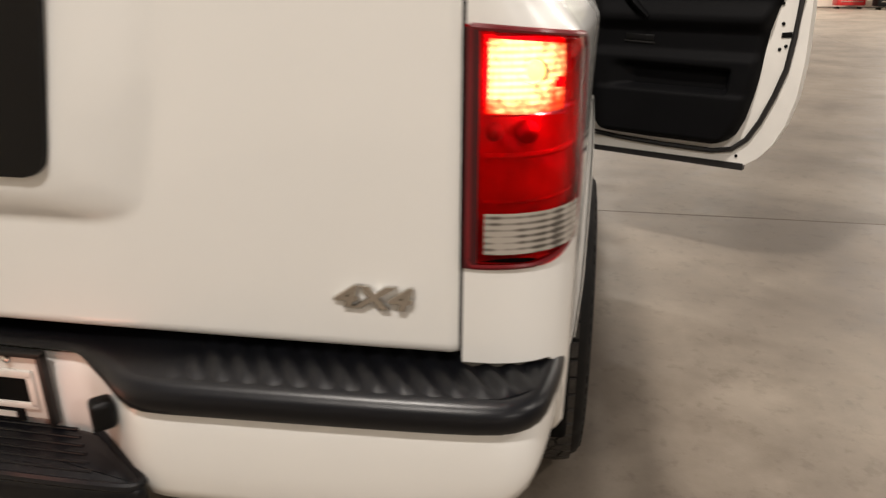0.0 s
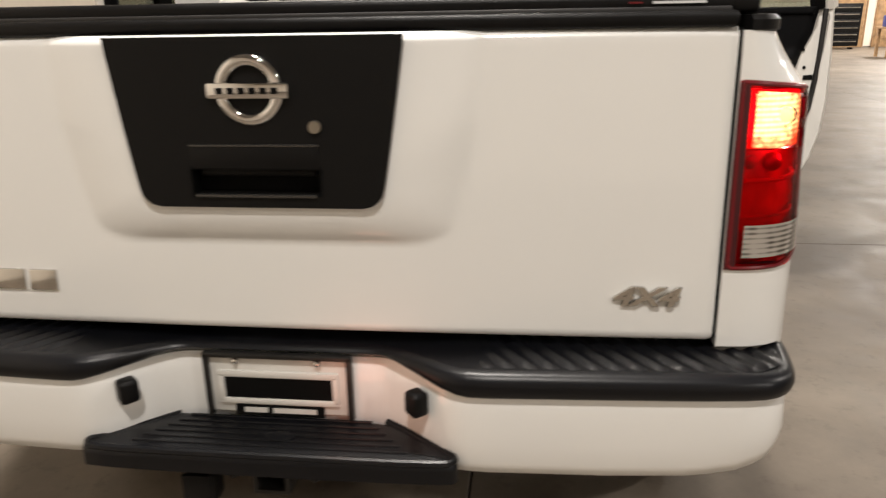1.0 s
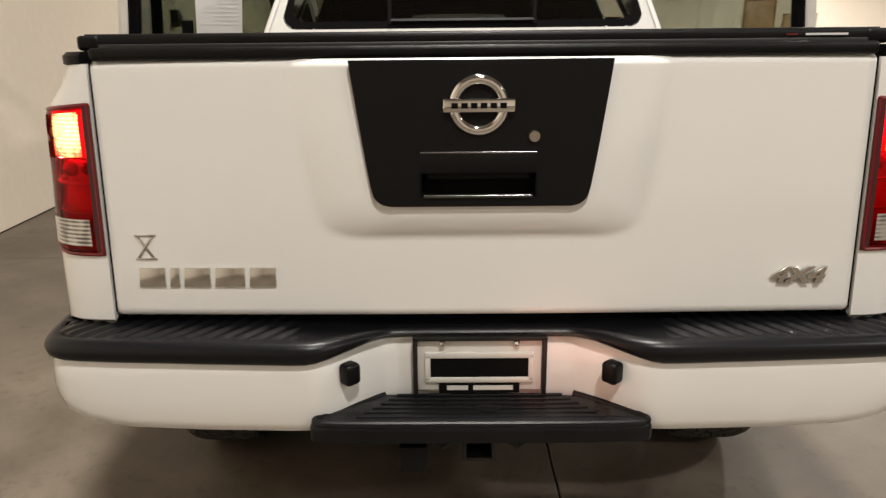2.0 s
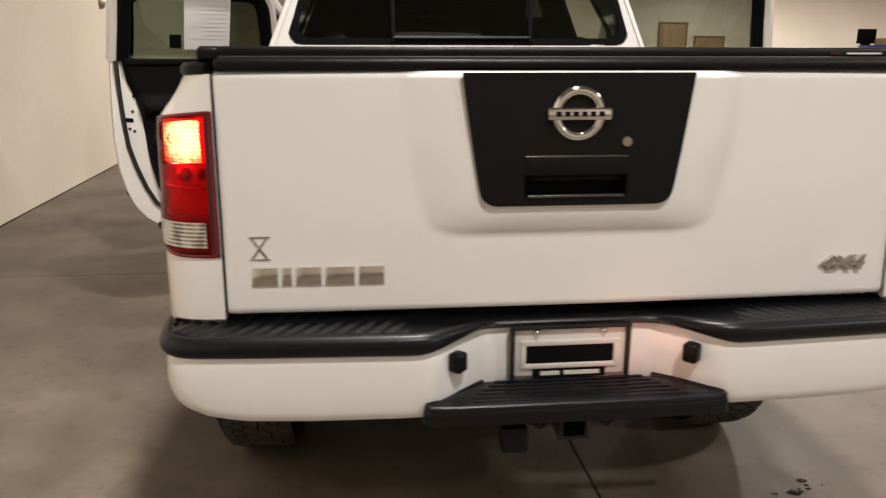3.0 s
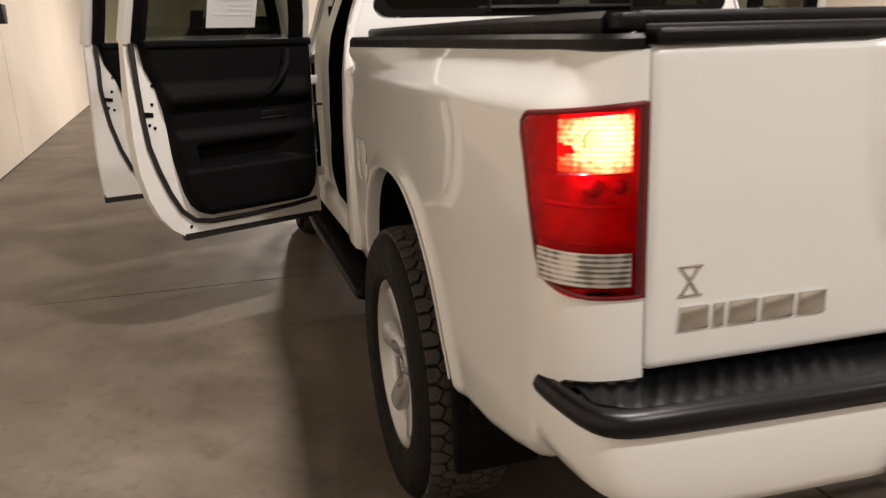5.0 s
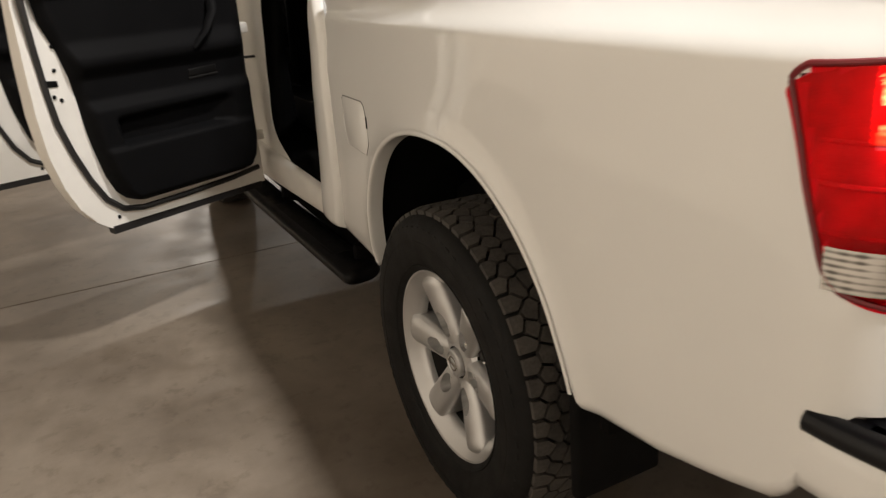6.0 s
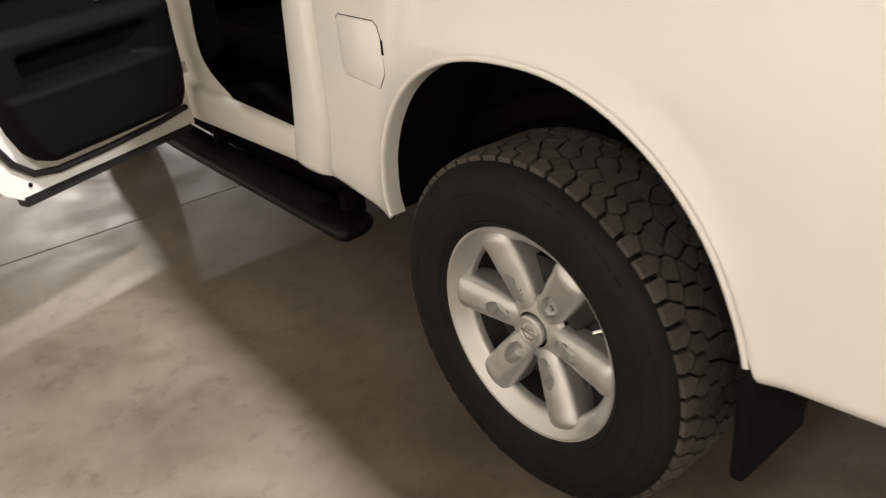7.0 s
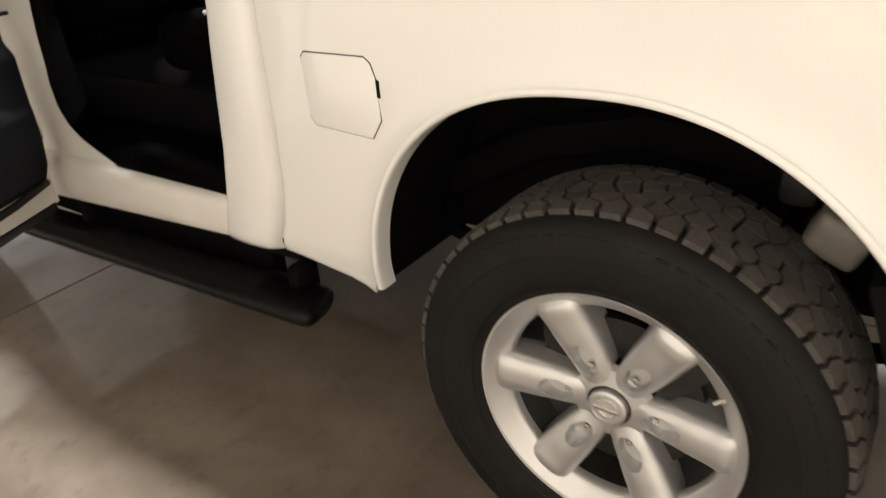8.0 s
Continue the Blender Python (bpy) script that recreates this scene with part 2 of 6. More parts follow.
def tube(pts, r, n=8, bm=None, caps=True, flat=1.0, closed=False):
    """A round bar along points."""
    bm = bm or bmesh.new()
    pts = [Vector(p) for p in pts]
    rings = []
    for i, p in enumerate(pts):
        a = pts[i - 1] if i or closed else p
        b = pts[(i + 1) % len(pts)] if i + 1 < len(pts) or closed else p
        d = (b - a).normalized()
        side = d.cross(Vector((0, 0, 1)))
        if side.length < 0.05:
            side = d.cross(Vector((0, 1, 0)))
        side.normalize()
        up = side.cross(d)
        rings.append([bm.verts.new(p + r * (math.cos(t) * side + flat * math.sin(t) * up)) for t in (2 * math.pi * k / n for k in range(n))])
    for i in range(len(rings) if closed else len(rings) - 1):
        q = rings[(i + 1) % len(rings)]
        for k in range(n):
            bm.faces.new((rings[i][k], rings[i][(k + 1) % n], q[(k + 1) % n], q[k]))
    if caps and not closed:
        bm.faces.new(rings[0][::-1]), bm.faces.new(rings[-1])
    return bm


def lathe(profile, n, axis_at, bm=None, closed=False):
    """Profile of (x, r) turned round the x axis through axis_at."""
    bm = bm or bmesh.new()
    ax, ay, az = axis_at
    rings = [[bm.verts.new((ax + x, ay + r * math.sin(t), az + r * math.cos(t))) for x, r in profile] for t in (2 * math.pi * k / n for k in range(n))]
    m = len(profile)
    for k in range(n):
        a, b = rings[k], rings[(k + 1) % n]
        for i in range(m if closed else m - 1):
            bm.faces.new((a[i], a[(i + 1) % m], b[(i + 1) % m], b[i]))
    return bm


def lerp(table, x):
    """Linear look-up in rows of (x, value)."""
    return float(np.interp(x, [r[0] for r in table], [r[1] for r in table]))


def soft(x, a, b):
    t = min(max((x - a) / (b - a), 0.0), 1.0)
    return t * t * (3 - 2 * t)


def rounded(pts, times=2):
    for _ in range(times):
        new_pts = [pts[0]]
        for (a, b), (c, d) in zip(pts, pts[1:]):
            new_pts += [(0.75 * a + 0.25 * c, 0.75 * b + 0.25 * d), (0.25 * a + 0.75 * c, 0.25 * b + 0.75 * d)]
        pts = new_pts + [pts[-1]]
    return pts


def smooth_table(table, x, w):
    return sum(lerp(table, x + d * w) for d in (-1, -0.5, 0, 0.5, 1)) / 5


# ---- the room ----
GROUND = -0.028
floor = part("floor", box((8, 12, GROUND - 0.12), (44, 50, 0.16)), UNDER)
tagged(floor, "stained grey-brown concrete garage floor with saw-cut joints", "floor", kind="structure")
JX, JY = 0.295, 3.50
for ax, bx in ((-13.5, JX - 6.0), (JX - 6.0, JX), (JX, JX + 6.0), (JX + 6.0, JX + 12.0), (JX + 12.0, 29.5)):
    for ay, by in ((-12.5, JY - 6.5), (JY - 6.5, JY), (JY, JY + 8.0), (JY + 8.0, JY + 18.0), (JY + 18.0, 36.5)):
        g = 0.003
        slab = part("floor_slab", box(((ax + bx) / 2, (ay + by) / 2, GROUND - 0.021), (bx - ax - 2 * g, by - ay - 2 * g, 0.042), 0.004, seg=1), CONC, floor, smooth=False)

WA = math.radians(4.6)  # the near wall runs off the truck's line by this much


def wall_pt(y, z, off=0.0):
    """A place on the cream wall beside the truck, off metres out from it."""
    return (-3.42 - math.tan(WA) * y + off, y, z)


w = prism([(-9.5, -0.04), (32.0, -0.04), (32.0, CEIL), (-9.5, CEIL)], 0.2, lambda a, b, d: wall_pt(a, b, -0.2 + d))
tagged(part("wall_west", w, WALLP, smooth=False), "smooth cream painted wall beside the truck", "wall", kind="structure")
for nm, c, s in (("wall_north", (10, 31.4, CEIL / 2), (36, 0.2, CEIL)), ("wall_south", (10, -9.6, CEIL / 2), (36, 0.2, CEIL)), ("wall_east", (28, 11, CEIL / 2), (0.2, 42, CEIL))):
    tagged(part(nm, box(c, s), WALLP, smooth=False), "cream painted garage wall", "wall", kind="structure")
tagged(part("ceiling", box((10, 11, CEIL + 0.08), (40, 44, 0.16)), CEILP, smooth=False), "grey garage ceiling", "ceiling", kind="structure")
for lx, ly, lw in LAMPS:
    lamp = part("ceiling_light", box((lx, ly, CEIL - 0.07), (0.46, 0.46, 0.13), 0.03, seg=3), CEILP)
    tagged(lamp, "square grey ceiling light", "light", group="ceiling lights")
bb = prism([(-9.4, GROUND), (31.0, GROUND), (31.0, -0.019), (-9.4, -0.019)], 0.004, lambda a, b, d: wall_pt(a, b, d))
tagged(part("baseboard", bb, BLACK, smooth=False), "thin dark gap along the foot of the wall", "baseboard", kind="structure")

# ---- the pickup truck ----
truck = new("pickup_truck")
tagged(truck, "white crew cab pickup truck with open doors and lit tail lamps", "truck")
WR, WY = 0.410, 1.120  # tyre radius, rear axle
TG_Z0, TG_Z1, TG_W = 0.866, 1.400, 0.7908


def gate_y(x, z):
    """The tailgate's plain skin: leans forward and is slightly crowned."""
    return 0.027 * (z - TG_Z0) / (TG_Z1 - TG_Z0) - 0.012 * (1 - (x / 0.79) ** 2)


def smin(a, b, k):
    h = max(k - abs(a - b), 0) / k
    return min(a, b) - h * h * k / 4


def bulge(x, z):
    """The raised middle of the tailgate: crisp at its foot, easing to a flat top."""
    half = lerp([(1.04, 0.330), (1.08, 0.337), (1.13, 0.352), (1.25, 0.378), (1.40, 0.388)], z)
    side, low = (half - abs(x + 0.004)) * 0.46, z - 1.037
    d = smin(side, low, 0.045)
    if d <= 0:
        return 0.0
    t = min(d / 0.066, 1.0)
    return (0.0275 - 0.006 * min(max((z - 1.2) / 0.2, 0.0), 1.0)) * (1 - (1 - t) ** 1.7)


HX0, HX1, HZ0, HZ1 = -0.124, 0.107, 1.130, 1.176  # handle recess
NX, NZ = 150, 66


def gate_pt(u, v):
    x, z = -TG_W + 2 * TG_W * u, TG_Z0 + (TG_Z1 - TG_Z0) * v
    r = 0.0
    for d in (x + TG_W, TG_W - x, z - TG_Z0):
        if d < 0.006:
            r += 0.006 - math.sqrt(max(0.006**2 - (0.006 - d) ** 2, 0))
    if TG_Z1 - z < 0.014:
        q = 0.014 - (TG_Z1 - z)
        r += 0.014 - math.sqrt(max(0.014**2 - q * q, 0))
    return (x, gate_y(x, z) - bulge(x, z) + r, z)


def gate_skip(u, v):
    x, z = -TG_W + 2 * TG_W * u, TG_Z0 + (TG_Z1 - TG_Z0) * v
    return HX0 - 0.03 < x < HX1 + 0.03 and HZ0 - 0.02 < z < HZ1 + 0.02


bm = grid(NX, NZ, gate_pt, gate_skip)
tailgate = part("tailgate", bm, PAINT, truck, "white painted tailgate skin", angle=60)
part("tailgate_core", box((0, 0.055, 1.13), (1.57, 0.05, 0.52), 0.01), PAINT, tailgate)
part("top_cap", box((0, 0.058, 1.412), (1.575, 0.080, 0.026), 0.009, seg=3), PLASTIC, tailgate, "black plastic tailgate top cap")

# black handle panel
PZ0, PZ1 = 1.109, 1.397
zrows = [PZ0 + 0.0035 * i for i in range(6)] + [HZ0, 1.145, 1.160, HZ1, 1.19, 1.217, 1.24, 1.27, 1.30, 1.33, 1.36, 1.385, PZ1]


def panel_edges(z):
    t = (z - PZ0) / (PZ1 - PZ0)
    half = 0.213 + 0.046 * t**0.85
    d = z - PZ0
    if d < 0.03:
        half -= 0.03 - math.sqrt(max(0.03**2 - (0.03 - d) ** 2, 0))
    return -0.004 - half, -0.004 + half


def panel_y(x, z):
    return gate_y(x, z) - 0.0375


bm = bmesh.new()
rows = []
for z in zrows:
    x0, x1 = panel_edges(z)
    xs = [x0 + (HX0 - x0) * k / 6 for k in range(6)] + [HX0 + (HX1 - HX0) * k / 10 for k in range(10)] + [HX1 + (x1 - HX1) * k / 6 for k in range(7)]
    rows.append([bm.verts.new((x, panel_y(x, z), z)) for x in xs])
for j in range(len(rows) - 1):
    hole = HZ0 - 1e-6 <= zrows[j] and zrows[j + 1] <= HZ1 + 1e-6
    for i in range(len(rows[0]) - 1):
        if hole and 6 <= i < 16:
            continue
        bm.faces.new((rows[j][i], rows[j][i + 1], rows[j + 1][i + 1], rows[j + 1][i]))
thicken(bm, (0, 0.009, 0))
panel = part("handle_panel", bm, PANELBLK, truck, "satin black plastic tailgate handle panel")
bm = bmesh.new()
for c, s in (((-0.0085, 0.006, 1.153), (0.235, 0.006, 0.06)), ((-0.0085, -0.016, 1.1275), (0.235, 0.04, 0.005)), ((-0.0085, -0.014, 1.179), (0.235, 0.04, 0.005)), ((HX0 - 0.001, -0.016, 1.153), (0.004, 0.04, 0.05)), ((HX1 + 0.001, -0.016, 1.153), (0.004, 0.04, 0.05))):
    box(c, s, bm=bm)
part("handle_recess", bm, BLACK, panel, smooth=False)
part("handle_lip", tube([(HX0 + 0.006 + 0.0218 * k, panel_y(0, HZ0) - 0.002, HZ0 + 0.0005) for k in range(11)], 0.0040, 10), GLOSSBLK, panel)
part("pull_handle", box((-0.0085, panel_y(0, 1.197) + 0.0035, 1.1965), (0.230, 0.010, 0.039), 0.002), PANELBLK, panel, "flat black pull handle")
part("handle_grip", box((-0.0085, -0.012, 1.168), (0.21, 0.02, 0.014), 0.006), PANELBLK, panel)
part("handle_gap", tube([(HX0 + 0.0231 * k, panel_y(0, 1.217) - 0.0010, 1.2175) for k in range(11)], 0.0030, 10), GLOSSBLK, panel)
lk = bmesh.new()
bmesh.ops.create_cone(lk, cap_ends=True, segments=24, radius1=0.0115, radius2=0.0105, depth=0.008, matrix=Matrix.Translation((0.102, panel_y(0.1, 1.249) - 0.003, 1.249)) @ Matrix.Rotation(radians(90), 4, "X"))
part("lock_cylinder", lk, BRASS, panel, "small round metal key lock")

# round chrome emblem with a plain bar across it
EX, EZ = -0.008, 1.310
ey = panel_y(EX, EZ) - 0.004
ring = grid(48, 10, lambda u, v: (EX + (0.0495 + 0.0095 * math.cos(2 * math.pi * v)) * math.cos(2 * math.pi * u), ey - 0.0055 * math.sin(2 * math.pi * v), EZ + (0.0495 + 0.0095 * math.cos(2 * math.pi * v)) * math.sin(2 * math.pi * u)))
bmesh.ops.remove_doubles(ring, verts=ring.verts, dist=1e-6)
emblem = part("emblem_ring", ring, CHROME, truck, "round chrome emblem ring")
part("emblem_bar", box((EX, ey - 0.004, EZ), (0.142, 0.012, 0.027), 0.004), CHROME, emblem, "plain chrome emblem bar")
for k in range(6):
    part("emblem_inset", box((EX - 0.0475 + 0.019 * k, ey - 0.0096, EZ), (0.013, 0.002, 0.0105), 0.0005), BLACK, emblem)

# chrome badges low on the tailgate


def gate_place(x0, z0):
    return lambda a, b, d: (x0 + a, gate_y(x0 + a, z0 + b) - d + 0.001, z0 + b)


badge = new("model_badge")
badge.parent = truck
x = -0.733
for wd in (0.058, 0.022, 0.058, 0.066, 0.058):
    sl = 0.006
    part("badge_block", prism([(0, 0), (wd, 0), (wd - 0.0, 0.041), (sl * 0.5, 0.041)], 0.006, gate_place(x, 0.931), 0.002), BADGE, badge, "chrome model badge block")
    x += wd + 0.0085
hx, hz = -0.735, 0.990
hour = new("hourglass_badge")
hour.parent = truck
q = gate_place(hx, hz)
for z0 in (0.0, 0.0505):
    part("badge_bar", prism([(0, z0), (0.046, z0), (0.046, z0 + 0.0035), (0, z0 + 0.0035)], 0.004, q, 0.001), BADGE, hour)
for x0, x1 in ((0.003, 0.034), (0.034, 0.003)):
    part("badge_bar", prism([(x0, 0.0045), (x0 + 0.007, 0.0045), (x1 + 0.007, 0.0495), (x1, 0.0495)], 0.005 if x0 < x1 else 0.0035, q, 0.0015), BADGE, hour)
tagged(hour, "thin chrome hourglass outline badge")

# 4X4 badge, lettered
cu = bpy.data.curves.new("four_by_four", "FONT")
cu.body, cu.size, cu.extrude, cu.bevel_depth, cu.shear, cu.space_character = "4X4", 0.052, 0.003, 0.0012, 0.25, 1.02
cu.offset = 0.0012
tob = new("four_by_four", cu)
dg = bpy.context.evaluated_depsgraph_get()
me = bpy.data.meshes.new_from_object(tob.evaluated_get(dg))
bpy.data.objects.remove(tob)
xs = [v.co.x for v in me.vertices]
ys = [v.co.y for v in me.vertices]
for v in me.vertices:
    a, b, d = (v.co.x - min(xs)) / (max(xs) - min(xs)) * 0.118, (v.co.y - min(ys)) / (max(ys) - min(ys)) * 0.036, v.co.z
    v.co = (0.612 + a, gate_y(0.67, 0.93) - 0.004 - d, 0.931 + b)
me.materials.append(BADGE)
tagged(share("four_by_four_badge", me, truck), "chrome 4X4 badge letters")

# ---- bed sides ----
XS = [(0.50, 0.930), (0.57, 0.946), (0.70, 0.958), (0.95, 0.966), (1.15, 0.968), (1.27, 0.974), (1.297, 0.973), (1.312, 0.963), (1.34, 0.940), (1.37, 0.919), (1.405, 0.900)]
B_FRONT, B_TOP, CB = 2.020, 1.394, 0.17


def taper(y, z):
    t = max(0.0, (0.75 - y) / 0.75)
    return t**1.6 * lerp([(0.8, 0.018), (1.1, 0.03), (1.3, 0.05), (1.4, 0.05)], z)


def side_x(y, z):
    """Half width of the bed; its upper wall stands steeper towards the cab."""
    m = soft(z, 1.305, 1.393)
    top = lerp([(0.22, 0.0), (0.4, -0.008), (0.6, -0.010), (0.8, -0.003), (1.0, 0.006), (1.5, 0.028), (1.93, 0.047), (2.05, 0.050)], y)
    edge = soft(z, 1.12, 1.27) * lerp([(1.1, 0.0), (1.5, -0.005), (1.93, -0.016), (2.05, -0.018)], y)
    return smooth_table(XS, z, 0.009) + m * top + (1 - m) * edge


def flare(y, z):
    """The wheel arch stands proud near its edge."""
    d = arch_dist(y, z)
    return 0.018 * max(0.0, 1 - abs(d) / 0.075) ** 2 if d > -0.2 else 0.0


def arch_z(y):
    dy = y - 1.15
    a, n = (0.543, 2.4) if dy > 0 else (0.555, 2.1)
    t = abs(dy) / a
    return 0.45 + 0.583 * (1 - t**n) ** (1 / n) if t < 1 else None


def arch_dist(y, z):
    dy = y - 1.15
    a, n = (0.543, 2.4) if dy > 0 else (0.555, 2.1)
    r = ((abs(dy) / a) ** n + (max(z - 0.45, 0) / 0.583) ** n) ** (1 / n)
    return (r - 1) * 0.55


def front_y(z):
    """The bed's front edge, which kicks forward at its foot."""
    return lerp([(0.50, 2.030), (0.56, 2.022), (0.62, 1.994), (0.72, 1.965), (0.87, 1.951), (1.0, 1.943), (1.16, 1.938), (1.30, 1.940), (1.42, 1.958)], z)


def contour(d, z, off=0.0):
    """The left bed side's plan at height z: d 0 to 1 rounds the rear corner, past 1 it runs forward."""
    lean = 0.027 * (z - TG_Z0) / (TG_Z1 - TG_Z0)
    xi = 0.7968
    if d < 1:
        a = radians(90 * max(d, 0))
        xo = side_x(lean + CB, z) - taper(CB, z)
        ca, sa = max(math.cos(a), 0) ** 0.8, max(math.sin(a), 0) ** 0.8
        return (-(xi + (xo - xi) * sa + off * math.sin(a)), lean + CB * (1 - ca) - off * math.cos(a), z)
    y = lean * max(0.0, 1 - (d - 1) / 4) + CB + (d - 1) * 0.3
    if y > 1.80:
        y = 1.80 + (y - 1.80) * (front_y(z) - 1.80) / 0.20
    e = max(0.0, 0.014 - (front_y(z) - y))
    r = 0.014 - math.sqrt(max(0.014**2 - e * e, 0.0))
    return (-(side_x(y, z) - taper(y, z) + flare(y, z) + off - r), y, z)


BOT = [(0.0, 0.852), (0.05, 0.845), (0.09, 0.80), (0.12, 0.700), (0.166, 0.664), (0.25, 0.636), (0.39, 0.600), (0.51, 0.585), (0.585, 0.576), (1.66, 0.484), (1.72, 0.481), (1.80, 0.503), (1.92, 0.530), (B_FRONT, 0.535)]
D_END = 1 + (B_FRONT - CB - 0.02) / 0.3
DS = [i / 26 for i in range(27)]
y_line = [0.2 + 0.02 * i for i in range(17)] + [0.55 + 0.012 * i for i in range(14)] + [0.73 + 0.028 * i for i in range(28)] + [1.52 + 0.010 * i for i in range(17)] + [1.70 + 0.036 * i for i in range(9)] + [1.996, 2.001, 2.005, 2.008, 2.0095, 2.01]
DS += [1 + (y - CB - 0.01) / 0.3 for y in y_line]
NV = 64


def lamp_edge(z):
    """How far round the corner the tail lamp reaches at height z."""
    e = lerp([(0.99, 0.69), (1.05, 0.80), (1.15, 0.905), (1.28, 1.0), (1.32, 1.03)], z)
    lo = z - 0.999
    if lo < 0.04:
        e -= 0.28 * (1 - math.sqrt(max(0.0, 1 - (1 - lo / 0.04) ** 2)))
    if z > 1.272:
        e -= 0.10 * (1 - math.sqrt(max(0.0, 1 - min((z - 1.272) / 0.026, 1.0) ** 2)))
    return e


def lamp_top(d):
    return 1.316 - 0.020 * d


def swept(line, prof, heights, sign, slant):
    """A bar along a plan line: prof gives (out, share of its height); its front end leans back by slant."""
    bm = bmesh.new()
    rings = []
    for i, p in enumerate(line):
        a, b = Vector(line[max(i - 1, 0)]), Vector(line[min(i + 1, len(line) - 1)])
        dr = (b - a).normalized()
        out = Vector((dr.y, -dr.x)) * sign
        z0, z1 = heights(p[1])
        back = slant if i == len(line) - 1 else 0.0
        rings.append([bm.verts.new((p[0] + out.x * o, p[1] + out.y * o - back * f**1.5, z0 + (z1 - z0) * f)) for o, f in prof])
    for a, b in zip(rings, rings[1:]):
        for i in range(len(prof)):
            k = (i + 1) % len(prof)
            bm.faces.new((a[i], a[k], b[k], b[i]))
    bm.faces.new(rings[0]), bm.faces.new(rings[-1][::-1])
    bmesh.ops.recalc_face_normals(bm, faces=bm.faces)
    return bm


def make_bedside(sign):
    bm = bmesh.new()
    cols = []
    for d in DS:
        y0 = contour(d, 0.9)[1]
        lo = lerp(BOT, y0)
        az = arch_z(y0)
        inside = az is not None and az > lo
        lo = az if inside else lo
        col = []
        if inside:
            p = contour(d, lo)
            for o, h in ((0.020, 0.004), (0.014, 0.003), (0.008, 0.002), (0.004, 0.001)):
                col.append(bm.verts.new((sign * -(p[0] + o), p[1], p[2] - h)))
        else:
            p = contour(d, lo)
            # behind the wheel the lower edge rolls under
            w = soft(y0, 0.05, 0.17) * (1 - soft(y0, 0.62, 0.70))
            for o, h, ow, hw in ((-0.03, 0.010, -0.072, -0.040), (-0.022, 0.007, -0.056, -0.040), (-0.012, 0.003, -0.030, -0.030), (-0.005, 0.0, -0.010, -0.013)):
                q = contour(d, lo, o + (ow - o) * w)
                col.append(bm.verts.new((sign * -min(q[0], -0.7968), q[1], p[2] + h + (hw - h) * w)))
        for j in range(NV + 1):
            t = j / NV
            z = lo + 0.004 + (B_TOP - lo - 0.004) * t
            p = contour(d, z)
            col.append(bm.verts.new((sign * -p[0], p[1], p[2])))
        cols.append((d, col))
    for (da, a), (db, b) in zip(cols, cols[1:]):
        for j in range(len(a) - 1):
            dm, zm = (da + db) / 2, (a[j].co.z + a[j + 1].co.z) / 2
            if dm < lamp_edge(zm) - 0.05 and 1.009 < zm < lamp_top(dm) - 0.008 and 0.02 < dm:
                continue
            bm.faces.new((a[j], b[j], b[j + 1], a[j + 1]))
    end = [(v.co.x, v.co.y, v.co.z) for v in cols[-1][1]]
    start = [(v.co.x, v.co.y, v.co.z) for v in cols[0][1]]
    for line, dx, dy in ((end, -sign * 0.09, 0.004), (start, 0.0, 0.09)):
        vs = [(bm.verts.new(p), bm.verts.new((p[0] + dx, p[1] + dy, p[2]))) for p in line]
        for (a, b), (c, e) in zip(vs, vs[1:]):
            bm.faces.new((a, b, e, c))
    bmesh.ops.remove_doubles(bm, verts=bm.verts, dist=1e-5)
    side = part("bed_side", bm, PAINT, truck, "white painted bed side with wheel arch", angle=50)
    # rolled lip round the wheel arch
    lip = bmesh.new()
    curve = []
    for k in range(97):
        f = math.pi * k / 96
        c, q = math.cos(f), max(math.sin(f), 0.0)
        a, n = (0.543, 2.4) if c > 0 else (0.555, 2.1)
        y, z = 1.15 + math.copysign(a * abs(c) ** (2 / n), c), 0.45 + 0.583 * q ** (2 / n)
        if z > (0.486 if c > 0 else 0.575):
            curve.append((y, z))
    rings = []
    for i, (y, z) in enumerate(curve):
        (ya, za), (yb, zb) = curve[max(i - 1, 0)], curve[min(i + 1, len(curve) - 1)]
        ln = math.hypot(yb - ya, zb - za)
        ny, nz = (zb - za) / ln, -(yb - ya) / ln
        if ny * (y - 1.15) + nz * (z - 0.45) < 0:
            ny, nz = -ny, -nz
        x = side_x(y, z) - taper(y, z) + flare(y, z)
        rings.append([lip.verts.new((sign * (x + o), y + ny * m, z + nz * m)) for m, o in ((0.012, -0.001), (0.009, 0.0006), (0.004, 0.0014), (0.0, 0.0004), (-0.003, -0.004), (-0.004, -0.012), (-0.004, -0.050))])
    for a, b in zip(rings, rings[1:]):
        for i in range(len(a) - 1):
            lip.faces.new((a[i], a[i + 1], b[i + 1], b[i]))
    part("arch_lip", lip, PAINT, side, "white rolled wheel arch lip", angle=60)
    # black rail cap, slanted at its front end
    d_tip = D_END - 0.11
    rail = []
    for k in range(44):
        d = 0.03 + 0.97 * k / 17 if k < 18 else 1 + (d_tip - 1) * (k - 17) / 26
        p = contour(d, 1.393, -0.044)
        rail.append((sign * -p[0], p[1]))
    prof = [(0.040, 0.0), (0.046, 0.15), (0.046, 0.72), (0.038, 1.0), (-0.040, 1.0), (-0.046, 0.75), (-0.046, 0.0)]
    part("rail_cap", swept(rail, prof, lambda y: (1.3905, lerp([(0.0, 1.4165), (0.35, 1.4205), (1.0, 1.4255), (1.93, 1.431)], y)), sign, 0.034), PLASTIC, side, "black plastic bed rail cap", angle=35)
    return side


